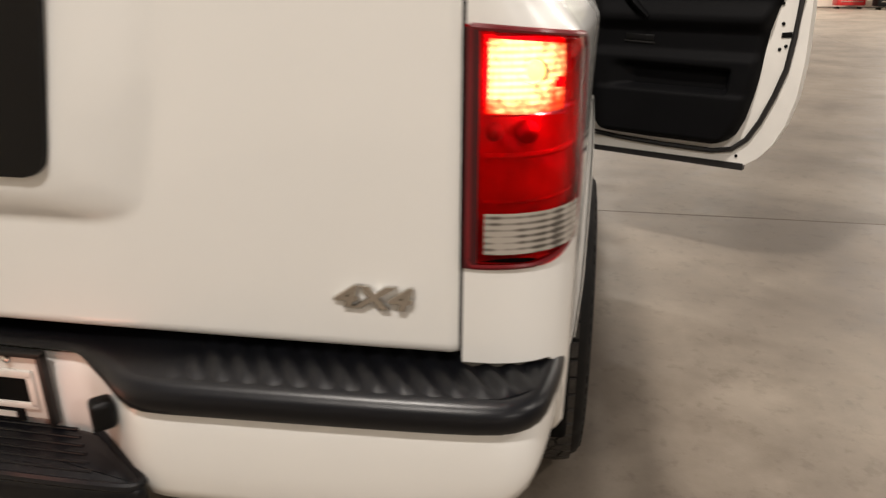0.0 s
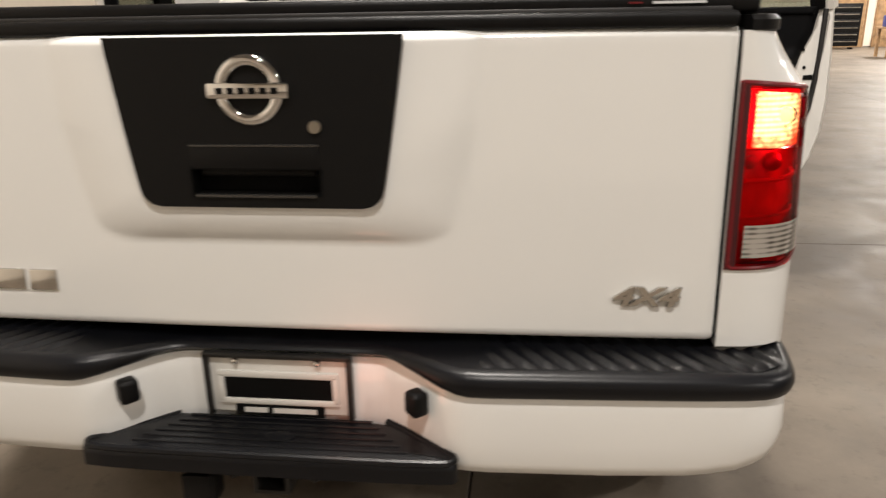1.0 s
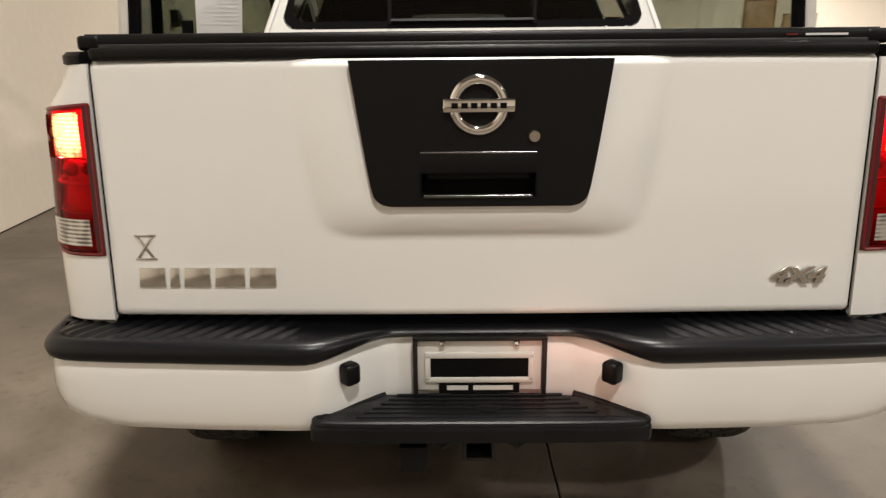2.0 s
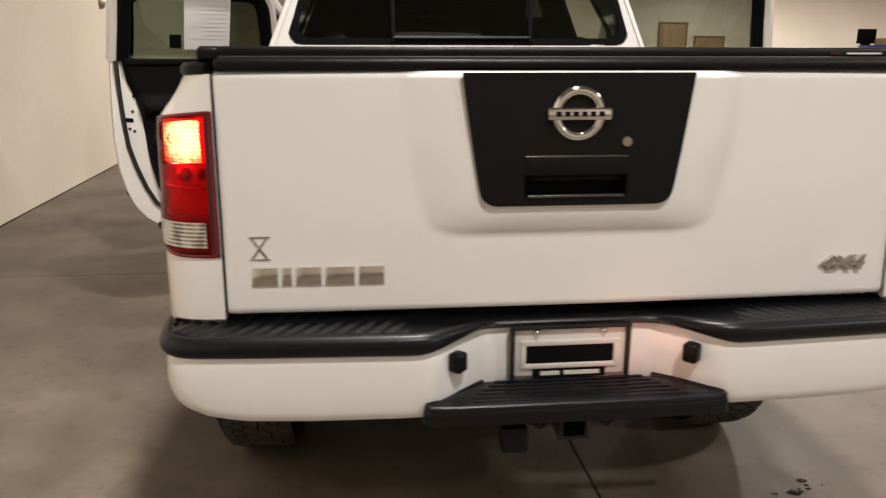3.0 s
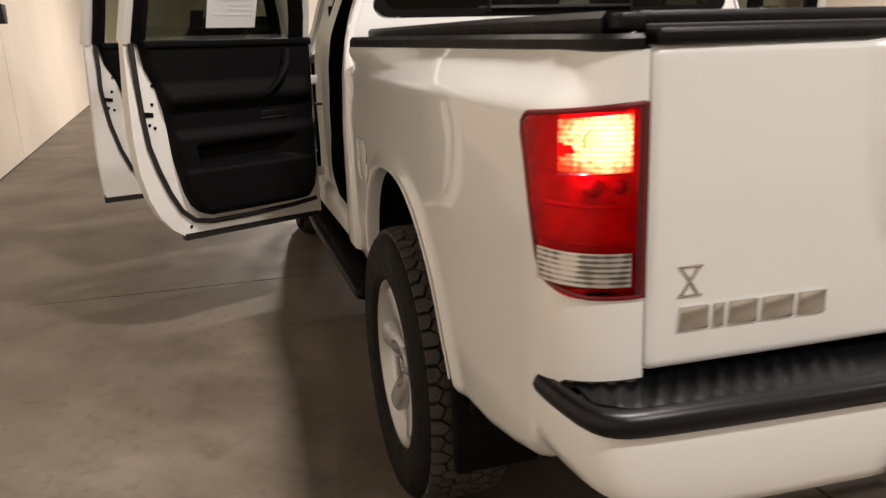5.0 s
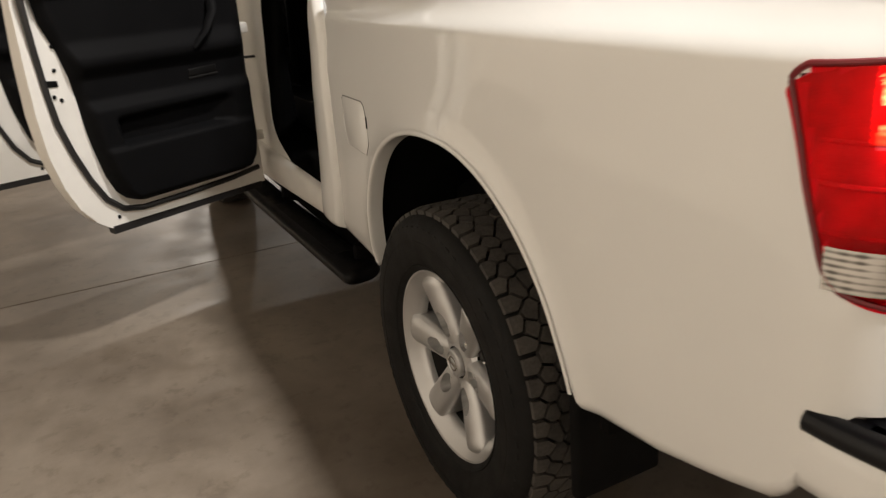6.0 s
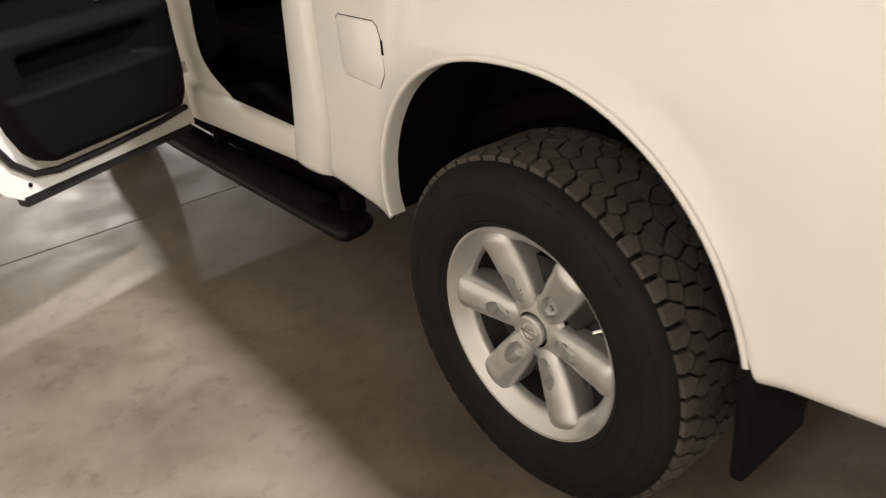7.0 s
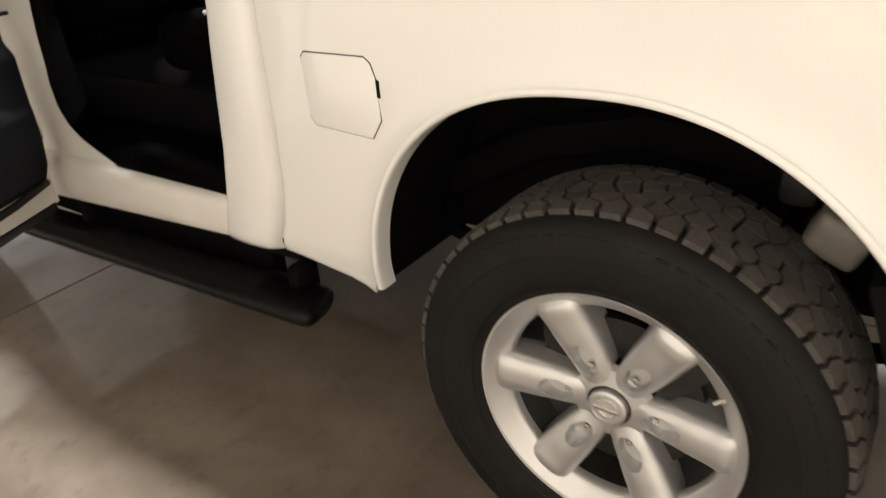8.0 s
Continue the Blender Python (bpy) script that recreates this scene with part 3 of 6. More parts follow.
def lamp_mesh(d0, d1, z0, z1, off, n=18, m=22, sign=-1, shape=None, hollow=0.0):
    bm = bmesh.new()

    def fn(u, v):
        v = v**1.5 if d1 > 0.9 else v
        zc = z0 + (z1 - z0) * v
        e = min(d1, lamp_edge(zc)) if d1 > 0.9 else d1
        d = d0 + (e - d0) * u
        z = z0 + ((min(z1, lamp_top(d))) - z0) * v if z1 > 1.29 else zc
        p = contour(d, z, off if hollow == 0 else off - hollow * math.sin(math.pi * min(1.0, max(0.0, u))) ** 0.5)
        return (sign * -p[0], p[1], p[2])

    return grid(n, m, fn, shape, bm)


# lamp materials
REDLENS = glass("red_lens", (0.90, 0.004, 0.030), 1.22, 0.05)
REDIN = material("red_lamp_housing", (0.66, 0.10, 0.20), 0.4, var=0.2, scale=26, bump=0.4, bump_scale=300)
REDRIM = material("dark_red_lamp_rim", (0.14, 0.003, 0.007), 0.3, var=0.1)
# Ordinary red lens edge; its darkness at a slant is put into this colour.
REDEDGE = material("shaded_red_lamp_edge", (0.05, 0.003, 0.006), 0.3, var=0.1)
REDMATT = material("dull_red_bulb", (0.46, 0.06, 0.10), 0.8, var=0.2, spec=0.05)
GREYMET = material("grey_bracket_metal", (0.20, 0.185, 0.165), 0.5, metal=0.2, var=0.15, scale=20)
CLEAR = bpy.data.materials.new("ribbed_clear_lens")
CLEAR.use_nodes = True
nt = CLEAR.node_tree
pb = nt.nodes["Principled BSDF"]
pb.inputs["Metallic"].default_value, pb.inputs["Roughness"].default_value, pb.inputs["Coat Weight"].default_value = 0.55, 0.18, 0.6
tc = nt.nodes.new("ShaderNodeTexCoord")
sep = nt.nodes.new("ShaderNodeSeparateXYZ")
nt.links.new(tc.outputs["Object"], sep.inputs[0])
nz = nt.nodes.new("ShaderNodeTexNoise")
mp = nt.nodes.new("ShaderNodeMapping")
mp.inputs["Scale"].default_value = (34, 34, 14)
nz.inputs["Scale"].default_value, nz.inputs["Detail"].default_value = 1.0, 1
nt.links.new(tc.outputs["Object"], mp.inputs[0]), nt.links.new(mp.outputs[0], nz.inputs["Vector"])
sn = nt.nodes.new("ShaderNodeMath")
sn.operation = "MULTIPLY"
sn.inputs[1].default_value = 2 * math.pi / 0.0088
nt.links.new(sep.outputs["Z"], sn.inputs[0])
sw = nt.nodes.new("ShaderNodeMath")
sw.operation = "SINE"
nt.links.new(sn.outputs[0], sw.inputs[0])
mix = nt.nodes.new("ShaderNodeMath")
mix.operation = "MULTIPLY_ADD"
mix.inputs[1].default_value = 0.16
nt.links.new(sw.outputs[0], mix.inputs[0]), nt.links.new(nz.outputs["Fac"], mix.inputs[2])
rp = nt.nodes.new("ShaderNodeValToRGB")
rp.color_ramp.elements[0].position, rp.color_ramp.elements[1].position = 0.30, 0.60
rp.color_ramp.elements[0].color, rp.color_ramp.elements[1].color = (0.11, 0.10, 0.09, 1), (0.58, 0.55, 0.51, 1)
nt.links.new(mix.outputs[0], rp.inputs[0]), nt.links.new(rp.outputs[0], pb.inputs["Base Color"])
# the burning reflector: brightest round its bulb, cut by the lens's fine ribs
LIT = bpy.data.materials.new("lit_lamp_reflector")
LIT.use_nodes = True
nt = LIT.node_tree
pb = nt.nodes["Principled BSDF"]
pb.inputs["Base Color"].default_value = (0.05, 0.004, 0.005, 1)
tc = nt.nodes.new("ShaderNodeTexCoord")
sep = nt.nodes.new("ShaderNodeSeparateXYZ")
nt.links.new(tc.outputs["Object"], sep.inputs[0])


def calc(op, a, b=0.0, c=0.0):
    n = nt.nodes.new("ShaderNodeMath")
    n.operation = op
    for k, v in enumerate((a, b, c)):
        if isinstance(v, (int, float)):
            n.inputs[k].default_value = v
        else:
            nt.links.new(v, n.inputs[k])
    return n.outputs[0]


ax = calc("ABSOLUTE", sep.outputs["X"])
dx2 = calc("POWER", calc("SUBTRACT", ax, 0.862), 2.0)
dz2 = calc("POWER", calc("SUBTRACT", sep.outputs["Z"], 1.258), 2.0)
hot = calc("EXPONENT", calc("MULTIPLY", calc("ADD", dx2, dz2), -1 / 0.066**2))
rib = calc("MULTIPLY_ADD", calc("SINE", calc("MULTIPLY", sep.outputs["Z"], 2 * math.pi / 0.0085)), 0.24, 0.76)
rib2 = calc("MULTIPLY_ADD", calc("SINE", calc("MULTIPLY", ax, 2 * math.pi / 0.0075)), 0.08, 0.92)
facet = nt.nodes.new("ShaderNodeTexNoise")
facet.inputs["Scale"].default_value, facet.inputs["Detail"].default_value = 95.0, 2
nt.links.new(tc.outputs["Object"], facet.inputs["Vector"])
hot = calc("MULTIPLY", hot, calc("MULTIPLY_ADD", facet.outputs["Fac"], 1.1, 0.45))
power = calc("MULTIPLY", calc("MULTIPLY_ADD", hot, 3.0, 0.8), calc("MULTIPLY", rib, rib2))
tone = nt.nodes.new("ShaderNodeValToRGB")
tone.color_ramp.elements[0].position, tone.color_ramp.elements[1].position = 0.05, 0.75
tone.color_ramp.elements[0].color, tone.color_ramp.elements[1].color = (1.0, 0.003, 0.014, 1), (1.0, 0.78, 0.30, 1)
mid = tone.color_ramp.elements.new(0.40)
mid.color = (1.0, 0.07, 0.012, 1)
nt.links.new(hot, tone.inputs[0]), nt.links.new(tone.outputs[0], pb.inputs["Emission Color"])
nt.links.new(power, pb.inputs["Emission Strength"])
BULBLIT = glow("lit_bulb", (1.0, 0.62, 0.16), 3.0)


def make_tail_lamp(sign):
    WIN = (0.085, 0.61, 1.208, 1.302)

    def notch(u, v):
        return u > 0.74 and abs(v - 0.46) < 0.13 * (u - 0.62) / 0.38

    def window(u, v):
        z = 0.999 + 0.317 * v**1.5
        d = lamp_edge(z) * u
        if not (WIN[0] < d < WIN[1] and WIN[2] < z < WIN[3]):
            return False
        return not notch((d - WIN[0]) / (WIN[1] - WIN[0]), (z - WIN[2]) / (WIN[3] - WIN[2]))

    lamp = part("tail_lamp", lamp_mesh(0.0, 2.0, 0.999, 1.316, 0.004, 72, 96, sign, window), REDLENS, truck, "red tail lamp with its upper bulb lit")
    part("housing", lamp_mesh(0.004, 2.0, 1.0, 1.315, -0.002, 36, 44, sign, hollow=0.030), REDIN, lamp)
    # moulded ledges between the chambers
    for z, r in ((1.204, 0.0030), (1.150, 0.0042), (1.088, 0.0026)):
        part("chamber_ledge", tube([(sign * -p[0], p[1], p[2]) for p in (contour(0.07 + 0.80 * k / 14, z, -0.010) for k in range(15))], r, 6), REDIN, lamp)
    # rim
    edge = [(0.93 * k / 24 + 0.012, lamp_top(0.93 * k / 24) - 0.003) for k in range(25)]
    edge += [(lamp_edge(z) - 0.008, z) for z in (1.290 - 0.286 * (k / 28) for k in range(1, 28))]
    edge += [(0.36 * (1 - k / 8) + 0.012, 1.0015) for k in range(9)]
    edge += [(0.012, 1.0015 + 0.310 * k / 14) for k in range(1, 14)]
    line = rounded(edge + edge[:1], 2)[:-1]
    part("rim", tube([(sign * -p[0], p[1], p[2]) for p in (contour(d, z, 0.001) for d, z in line)], 0.0048, 8, closed=True), REDRIM, lamp)
    part("inner_flange", lamp_mesh(0.0, 0.046, 0.999, 1.313, 0.0046, 4, 16, sign), REDEDGE, lamp, "red lamp edge in a shaded colour")
    part("lit_reflector", lamp_mesh(WIN[0] - 0.02, WIN[1] + 0.03, WIN[2] - 0.004, WIN[3] + 0.001, -0.007, 30, 24, sign), LIT, lamp, "glowing yellow reflector")
    q = contour(0.42, 1.20, -0.006)
    bulb_light = bpy.data.lights.new("tail_bulb", "POINT")
    bulb_light.energy, bulb_light.color, bulb_light.shadow_soft_size = 0.10, (1.0, 0.5, 0.3), 0.004
    new("tail_bulb", bulb_light).location = (sign * -q[0], q[1], q[2])
    p = contour(0.36, 1.258, -0.010)
    bulb = bmesh.new()
    bmesh.ops.create_uvsphere(bulb, u_segments=16, v_segments=10, radius=0.0135, matrix=Matrix.Translation((sign * -p[0], p[1], p[2])))
    part("bulb", bulb, BULBLIT, lamp)
    bsock = grid(20, 6, lambda u, v: (sign * -p[0] + 0.0165 * math.cos(6.2832 * u) + 0.002 * math.cos(6.2832 * v) * math.cos(6.2832 * u), p[1] - 0.0075 + 0.002 * math.sin(6.2832 * v), p[2] + 0.0165 * math.sin(6.2832 * u)))
    part("bulb_ring", bsock, REDRIM, lamp)
    for dd, zz, r in ((0.36, 1.178, 0.016), (0.12, 1.180, 0.013)):
        q = contour(dd, zz, -0.024)
        s = bmesh.new()
        bmesh.ops.create_uvsphere(s, u_segments=16, v_segments=10, radius=r, matrix=Matrix.Translation((sign * -q[0], q[1], q[2])))
        part("unlit_bulb", s, REDMATT, lamp)
    part("reversing_lens", lamp_mesh(0.075, 0.78, 1.020, 1.077, 0.0055, 20, 8, sign), CLEAR, lamp, "clear ribbed reversing lens")
    return lamp


for s in (-1, 1):
    make_bedside(s)
    make_tail_lamp(s)
    def foot(u, v):
        p = contour(1.02 * u, 0.834 + 0.022 * v, -0.010)
        return (s * -min(p[0], -0.7968), p[1], p[2])
    part("bed_bracket", grid(20, 2, foot), GREYMET, truck, "grey metal bracket under the bed corner")
    bm = grid(24, 1, lambda u, v: (s * (0.945 - 0.38 * v), 1.15 + (0.615 if u < 0.5 else 0.555) * math.cos(math.pi * (1 - u)), (0.585 if u < 0.5 else 0.51) + (0.49 if u < 0.5 else 0.565) * max(0.0, math.sin(math.pi * u)) ** 0.75))
    well = part("wheel_well", bm, UNDER, truck, "black plastic wheel well liner")
    part("well_rear", box((s * 0.67, 0.535, 0.68), (0.52, 0.03, 0.32), 0.01), UNDER, well)
    part("well_wall", box((s * 0.56, 1.15, 0.85), (0.02, 1.2, 0.6)), UNDER, well)
    part("mud_flap", box((s * 0.842, 0.600, 0.490), (0.235, 0.032, 0.33), 0.013, Matrix.Rotation(radians(-3), 4, "X"), seg=3), FLAP, truck, "black rubber mud flap")
    part("seam_gap", grid(2, 10, lambda u, v: (s * (0.7895 + 0.0085 * u), 0.010 + 0.027 * v, TG_Z0 + 0.004 + 0.528 * v)), BLACK, truck)

# White strips added behind the cab-to-bed gap so its line is less black.
for s in (-1, 1):
    part("gap_filler", grid(2, 12, lambda u, v: (s * (side_x(1.9, 0.56 + 0.78 * v) - 0.016), front_y(0.56 + 0.78 * v) - 0.004 + 0.03 * u, 0.56 + 0.78 * v)), JAMB, truck, "added white strip lightening the gap between cab and bed")

# fuel door on the driver's side
bm = bmesh.new()
fo = [(y + 0.014, z) for y, z in ((1.803, 1.050), (1.792, 1.061), (1.63, 1.061), (1.615, 1.05), (1.605, 1.02), (1.603, 0.935), (1.632, 0.893), (1.79, 0.903), (1.803, 0.92))]
fx = lambda y, z: -(side_x(y, z) - taper(y, z) + flare(y, z))
tube([(fx(y, z) + 0.0006, y, z) for y, z in fo[:7]], 0.0018, 5, bm)
tube([(fx(y, z) + 0.0004, y, z) for y, z in fo[6:] + fo[:1]], 0.0007, 5, bm)
fuel = part("fuel_door_gap", bm, BLACK, truck, "dark gap line round the white fuel door")
part("fuel_door", prism([(y * 0.99 + 0.01705, z * 0.99 + 0.0098) for y, z in fo], 0.0015, lambda a, b, d: (fx(a, b) - d, a, b), 0.001), PAINT, fuel, "white fuel filler door")
part("finger_notch", box((fx(1.614, 1.0) - 0.0005, 1.616, 1.0), (0.004, 0.008, 0.036), 0.0015), BLACK, fuel)

# ---- bumper, pad, step, plate ----
BPLAN = [(0.0, -0.012), (0.195, -0.012), (0.225, -0.028), (0.335, -0.108), (0.375, -0.114), (0.55, -0.106), (0.76, -0.096), (0.86, -0.088), (0.895, -0.074), (0.918, -0.045), (0.930, 0.015), (0.936, 0.06), (0.938, 0.115), (0.9385, 0.165)]


def dense(pts, step):
    out = []
    for (a, b), (c, d) in zip(pts, pts[1:]):
        n = max(1, int(math.hypot(c - a, d - b) / step))
        out += [(a + (c - a) * k / n, b + (d - b) * k / n) for k in range(n)]
    return out + [pts[-1]]


HALF = rounded(dense(BPLAN, 0.06), 1)
BP = [(-x, y) for x, y in HALF[:0:-1]] + [(x - 0.011 * max(0.0, (x - 0.7) / 0.24), y) for x, y in HALF]
BN = [None] * len(BP)
for i in range(len(BP)):
    a, b = BP[max(i - 1, 0)], BP[min(i + 1, len(BP) - 1)]
    t = Vector((b[0] - a[0], b[1] - a[1])).normalized()
    BN[i] = (t.y, -t.x)


def bump_bottom(x):
    return lerp([(0, 0.638), (0.36, 0.638), (0.60, 0.637), (0.76, 0.641), (0.835, 0.655), (0.89, 0.678), (0.92, 0.692), (0.94, 0.700)], abs(x))


def bump_pt(i, off, z):
    return (BP[i][0] + BN[i][0] * off, BP[i][1] + BN[i][1] * off, z)


bm = bmesh.new()
prev = None
for i in range(len(BP)):
    zb, zt = bump_bottom(BP[i][0]), 0.812
    prof = [(-0.05, zb + 0.012), (-0.012, zb + 0.002), (-0.002, zb + 0.008), (0.004, zb + 0.03), (0.007, zb + 0.4 * (zt - zb)), (0.004, zb + 0.75 * (zt - zb)), (-0.002, zt - 0.008), (-0.006, zt), (-0.04, zt + 0.004)]
    ringv = [bm.verts.new(bump_pt(i, o, z)) for o, z in prof]
    if prev:
        for j in range(len(prof) - 1):
            bm.faces.new((prev[j], ringv[j], ringv[j + 1], prev[j + 1]))
    prev = ringv
bumper = part("rear_bumper", bm, PAINT, truck, "white painted rear step bumper", angle=50)

bm = bmesh.new()
prev = None
for i in range(len(BP)):
    ax = abs(BP[i][0])
    if BP[i][1] > 0.113:
        continue
    sink = lerp([(0, 0.006), (0.2, 0.006), (0.36, 0.0), (0.8, 0.0), (0.95, 0.004)], ax)
    low = lerp([(0, 0.822), (0.22, 0.820), (0.36, 0.797), (0.60, 0.798), (0.90, 0.800), (0.95, 0.803)], ax)
    top = 0.846 - sink
    if ax < 0.93:
        inner = (math.copysign(min(ax, 0.80), BP[i][0]), max(0.06, BP[i][1] + 0.03), top - 0.002)
    else:
        inner = (math.copysign(0.80, BP[i][0]), BP[i][1] + 0.002, top - 0.002)
    r = 0.5 * (top - low)
    prof = [bump_pt(i, -0.03, low + 0.004), bump_pt(i, 0.004, low), bump_pt(i, 0.012, low + 0.006), bump_pt(i, 0.016, low + 0.45 * (top - low)), bump_pt(i, 0.013, low + 0.72 * (top - low)), bump_pt(i, 0.006, low + 0.90 * (top - low)), bump_pt(i, -0.006, top), bump_pt(i, -0.014, top - 0.002), inner]
    ringv = [bm.verts.new(p) for p in prof]
    if prev:
        for j in range(len(prof) - 1):
            bm.faces.new((prev[j], ringv[j], ringv[j + 1], prev[j + 1]))
    else:
        bm.faces.new(ringv)
    prev = ringv
bm.faces.new(prev[::-1])
pad = part("bumper_pad", bm, PAD, truck, "black ribbed bumper step pad", angle=50)


def pad_wave(s):
    """The soft slanting waves moulded into the pad's top."""
    def fn(u, v):
        x = 0.375 + 0.53 * u
        y0 = lerp([(0.36, -0.100), (0.55, -0.094), (0.78, -0.083), (0.86, -0.068), (0.905, -0.035)], x)
        y = y0 + (0.050 - y0) * v
        fade = min(1.0, min(u, 1 - u) * 14, v * 7)
        t = (x + 0.65 * (y + 0.09)) / 0.0385
        return (s * x, y, 0.8430 + fade * 0.0058 * (0.5 + 0.5 * math.sin(2 * math.pi * t)) ** 0.8)
    return grid(170, 18, fn)


for s in (-1, 1):
    part("tread_surface", pad_wave(s), PAD, pad, "moulded tread waves", angle=80)

# the low step in the middle
ST = [(-0.205, -0.022), (0.205, -0.022), (0.255, -0.050), (0.342, -0.108), (0.356, -0.132), (0.335, -0.150), (-0.335, -0.150), (-0.358, -0.132), (-0.346, -0.108), (-0.255, -0.050)]
STEPZ = lambda y: 0.690 + 0.10 * (y + 0.022)
ST = rounded(ST + [ST[0]], 2)[:-1]
bm = prism(ST, 0.040, lambda a, b, d: (a - 0.005, b, STEPZ(b) - 0.040 + d), 0.016, 4)
step = part("bumper_step", bm, PAD, truck, "black ribbed plastic bumper step")
for k in range(6):
    y = -0.036 - 0.0165 * k
    hw = 0.185 + 0.016 * k
    part("step_rib", tube([(-hw, y, STEPZ(y) + 0.0005), (hw - 0.01, y, STEPZ(y) + 0.0005)], 0.0032, 8, flat=0.7), PAD, step)
part("step_badge", prism([(0.03 * math.cos(t / 12 * 6.2832), 0.014 * math.sin(t / 12 * 6.2832)) for t in range(12)], 0.003, lambda a, b, d: (a + 0.01, b - 0.092, STEPZ(b - 0.092) + d + 0.001), 0.001), PAD, step)
rim_line = rounded([(-0.212, -0.026), (-0.260, -0.054), (-0.346, -0.112), (-0.352, -0.128), (-0.330, -0.140), (0.0, -0.141), (0.320, -0.140), (0.342, -0.128), (0.336, -0.112), (0.250, -0.054), (0.202, -0.026)], 2)
part("step_rim", tube([(a, b, STEPZ(b) - 0.004) for a, b in rim_line], 0.0075, 8), PAD, step, "rounded black rim of the step")

# licence plate
plate = part("licence_plate", box((-0.005, -0.030, 0.760), (0.268, 0.004, 0.122), 0.001), PLATEW, truck, "pale licence plate in its frame")
bm = bmesh.new()
for c, s in (((-0.005, -0.034, 0.7815), (0.236, 0.008, 0.014)), ((-0.005, -0.034, 0.724), (0.236, 0.008, 0.012)), ((-0.117, -0.034, 0.752), (0.013, 0.008, 0.060)), ((0.107, -0.034, 0.752), (0.013, 0.008, 0.060))):
    box(c, s, 0.003, bm=bm)
part("plate_border", bm, PLATEW, plate, "white raised plate border")
part("dark_bar", box((-0.005, -0.033, 0.752), (0.211, 0.003, 0.043)), BLACK, plate, "plain black bar")
bm = bmesh.new()
box((-0.143, -0.034, 0.758), (0.010, 0.016, 0.132), 0.002, bm=bm), box((0.135, -0.034, 0.758), (0.010, 0.016, 0.132), 0.002, bm=bm), box((-0.004, -0.034, 0.821), (0.288, 0.016, 0.009), 0.002, bm=bm)
part("plate_bracket", bm, STEEL, plate, "dark metal plate bracket")
part("name_strip", box((-0.005, -0.034, 0.704), (0.175, 0.004, 0.022)), BLACK, plate, "black strip under the plate")
for cx, wd in ((-0.052, 0.046), (0.025, 0.086)):
    part("lettering_bar", box((cx, -0.0370, 0.706), (wd, 0.002, 0.010)), PLATEW, plate, "plain white lettering bar")
for bx in (-0.085, 0.075):
    sc = bmesh.new()
    bmesh.ops.create_uvsphere(sc, u_segments=12, v_segments=8, radius=0.0075, matrix=Matrix.Translation((bx, -0.035, 0.809)))
    part("plate_screw", sc, CHROME, plate)
for s in (-1, 1):
    rot = Matrix.Rotation(radians(s * 42), 4, "Z")
    part("bumper_plug", box((s * 0.2735 - 0.004, -0.088, 0.766), (0.034, 0.036, 0.046), 0.008, rot, seg=3), PLASTIC, bumper, "black rubber plug")
part("plate_lamp", box((0.166, -0.006, 0.823), (0.020, 0.008, 0.005), 0.002), glow("plate_lamp_glow", (1.0, 0.55, 0.40), 0.12), bumper, "small lit plate lamp")
# Unseen area light added behind the bumper to tint it salmon beside the plate.
ld = bpy.data.lights.new("plate_light", "AREA")
ld.size, ld.energy, ld.color = 0.10, 0.070, (1.0, 0.36, 0.24)
lo = new("plate_light", ld)
lo.matrix_world = look((0.135, -0.150, 0.770), (0.205, -0.012, 0.742))

# hitch and underside
bm = bmesh.new()
hx, hz = -0.008, 0.605
for dx, dz, sx, sz in ((-0.031, 0, 0.009, 0.071), (0.031, 0, 0.009, 0.071), (0, 0.031, 0.053, 0.009), (0, -0.031, 0.053, 0.009)):
    box((hx + dx, 0.02, hz + dz), (sx, 0.26, sz), 0.002, bm=bm)
hitch = part("hitch_receiver", bm, STEEL, truck, "square black steel hitch receiver tube")
part("hitch_bar", tube([(-0.55, 0.10, 0.60), (0.55, 0.10, 0.60)], 0.035, 10), STEEL, hitch)
part("receiver_plug", box((hx, 0.0, hz), (0.05, 0.02, 0.05)), BLACK, hitch)
part("safety_loop", tube([(0.04, -0.08, 0.61), (0.075, -0.10, 0.60), (0.10, -0.08, 0.605), (0.12, 0.05, 0.62)], 0.006, 6), STEEL, hitch)
part("safety_loop", tube([(-0.055, -0.08, 0.61), (-0.085, -0.10, 0.60), (-0.11, -0.08, 0.605), (-0.12, 0.05, 0.62)], 0.006, 6), STEEL, hitch)
sock = part("trailer_socket", box((-0.148, -0.095, 0.578), (0.062, 0.05, 0.066), 0.01, seg=3), PLASTIC, truck, "black trailer wiring socket")
part("socket_flap", box((-0.148, -0.124, 0.585), (0.054, 0.008, 0.058), 0.003), PLASTIC, sock)
part("socket_bracket", box((-0.148, -0.04, 0.61), (0.08, 0.10, 0.006)), STEEL, sock)
frame_rails = bmesh.new()
for s in (-1, 1):
    box((s * 0.48, 2.9, 0.55), (0.08, 4.4, 0.14), 0.01, bm=frame_rails)
part("chassis_frame", frame_rails, UNDER, truck, "black steel ladder chassis")
part("rear_axle", tube([(-0.72, 1.12, 0.415), (-0.15, 1.12, 0.415), (0, 1.12, 0.415), (0.15, 1.12, 0.415), (0.72, 1.12, 0.415)], 0.05, 10), UNDER, truck)
part("bed_floor", box((0, 1.0, 0.80), (1.12, 1.9, 0.05)), UNDER, truck)
part("fuel_tank", box((-0.1, 2.6, 0.55), (0.6, 1.0, 0.25), 0.05), UNDER, truck)
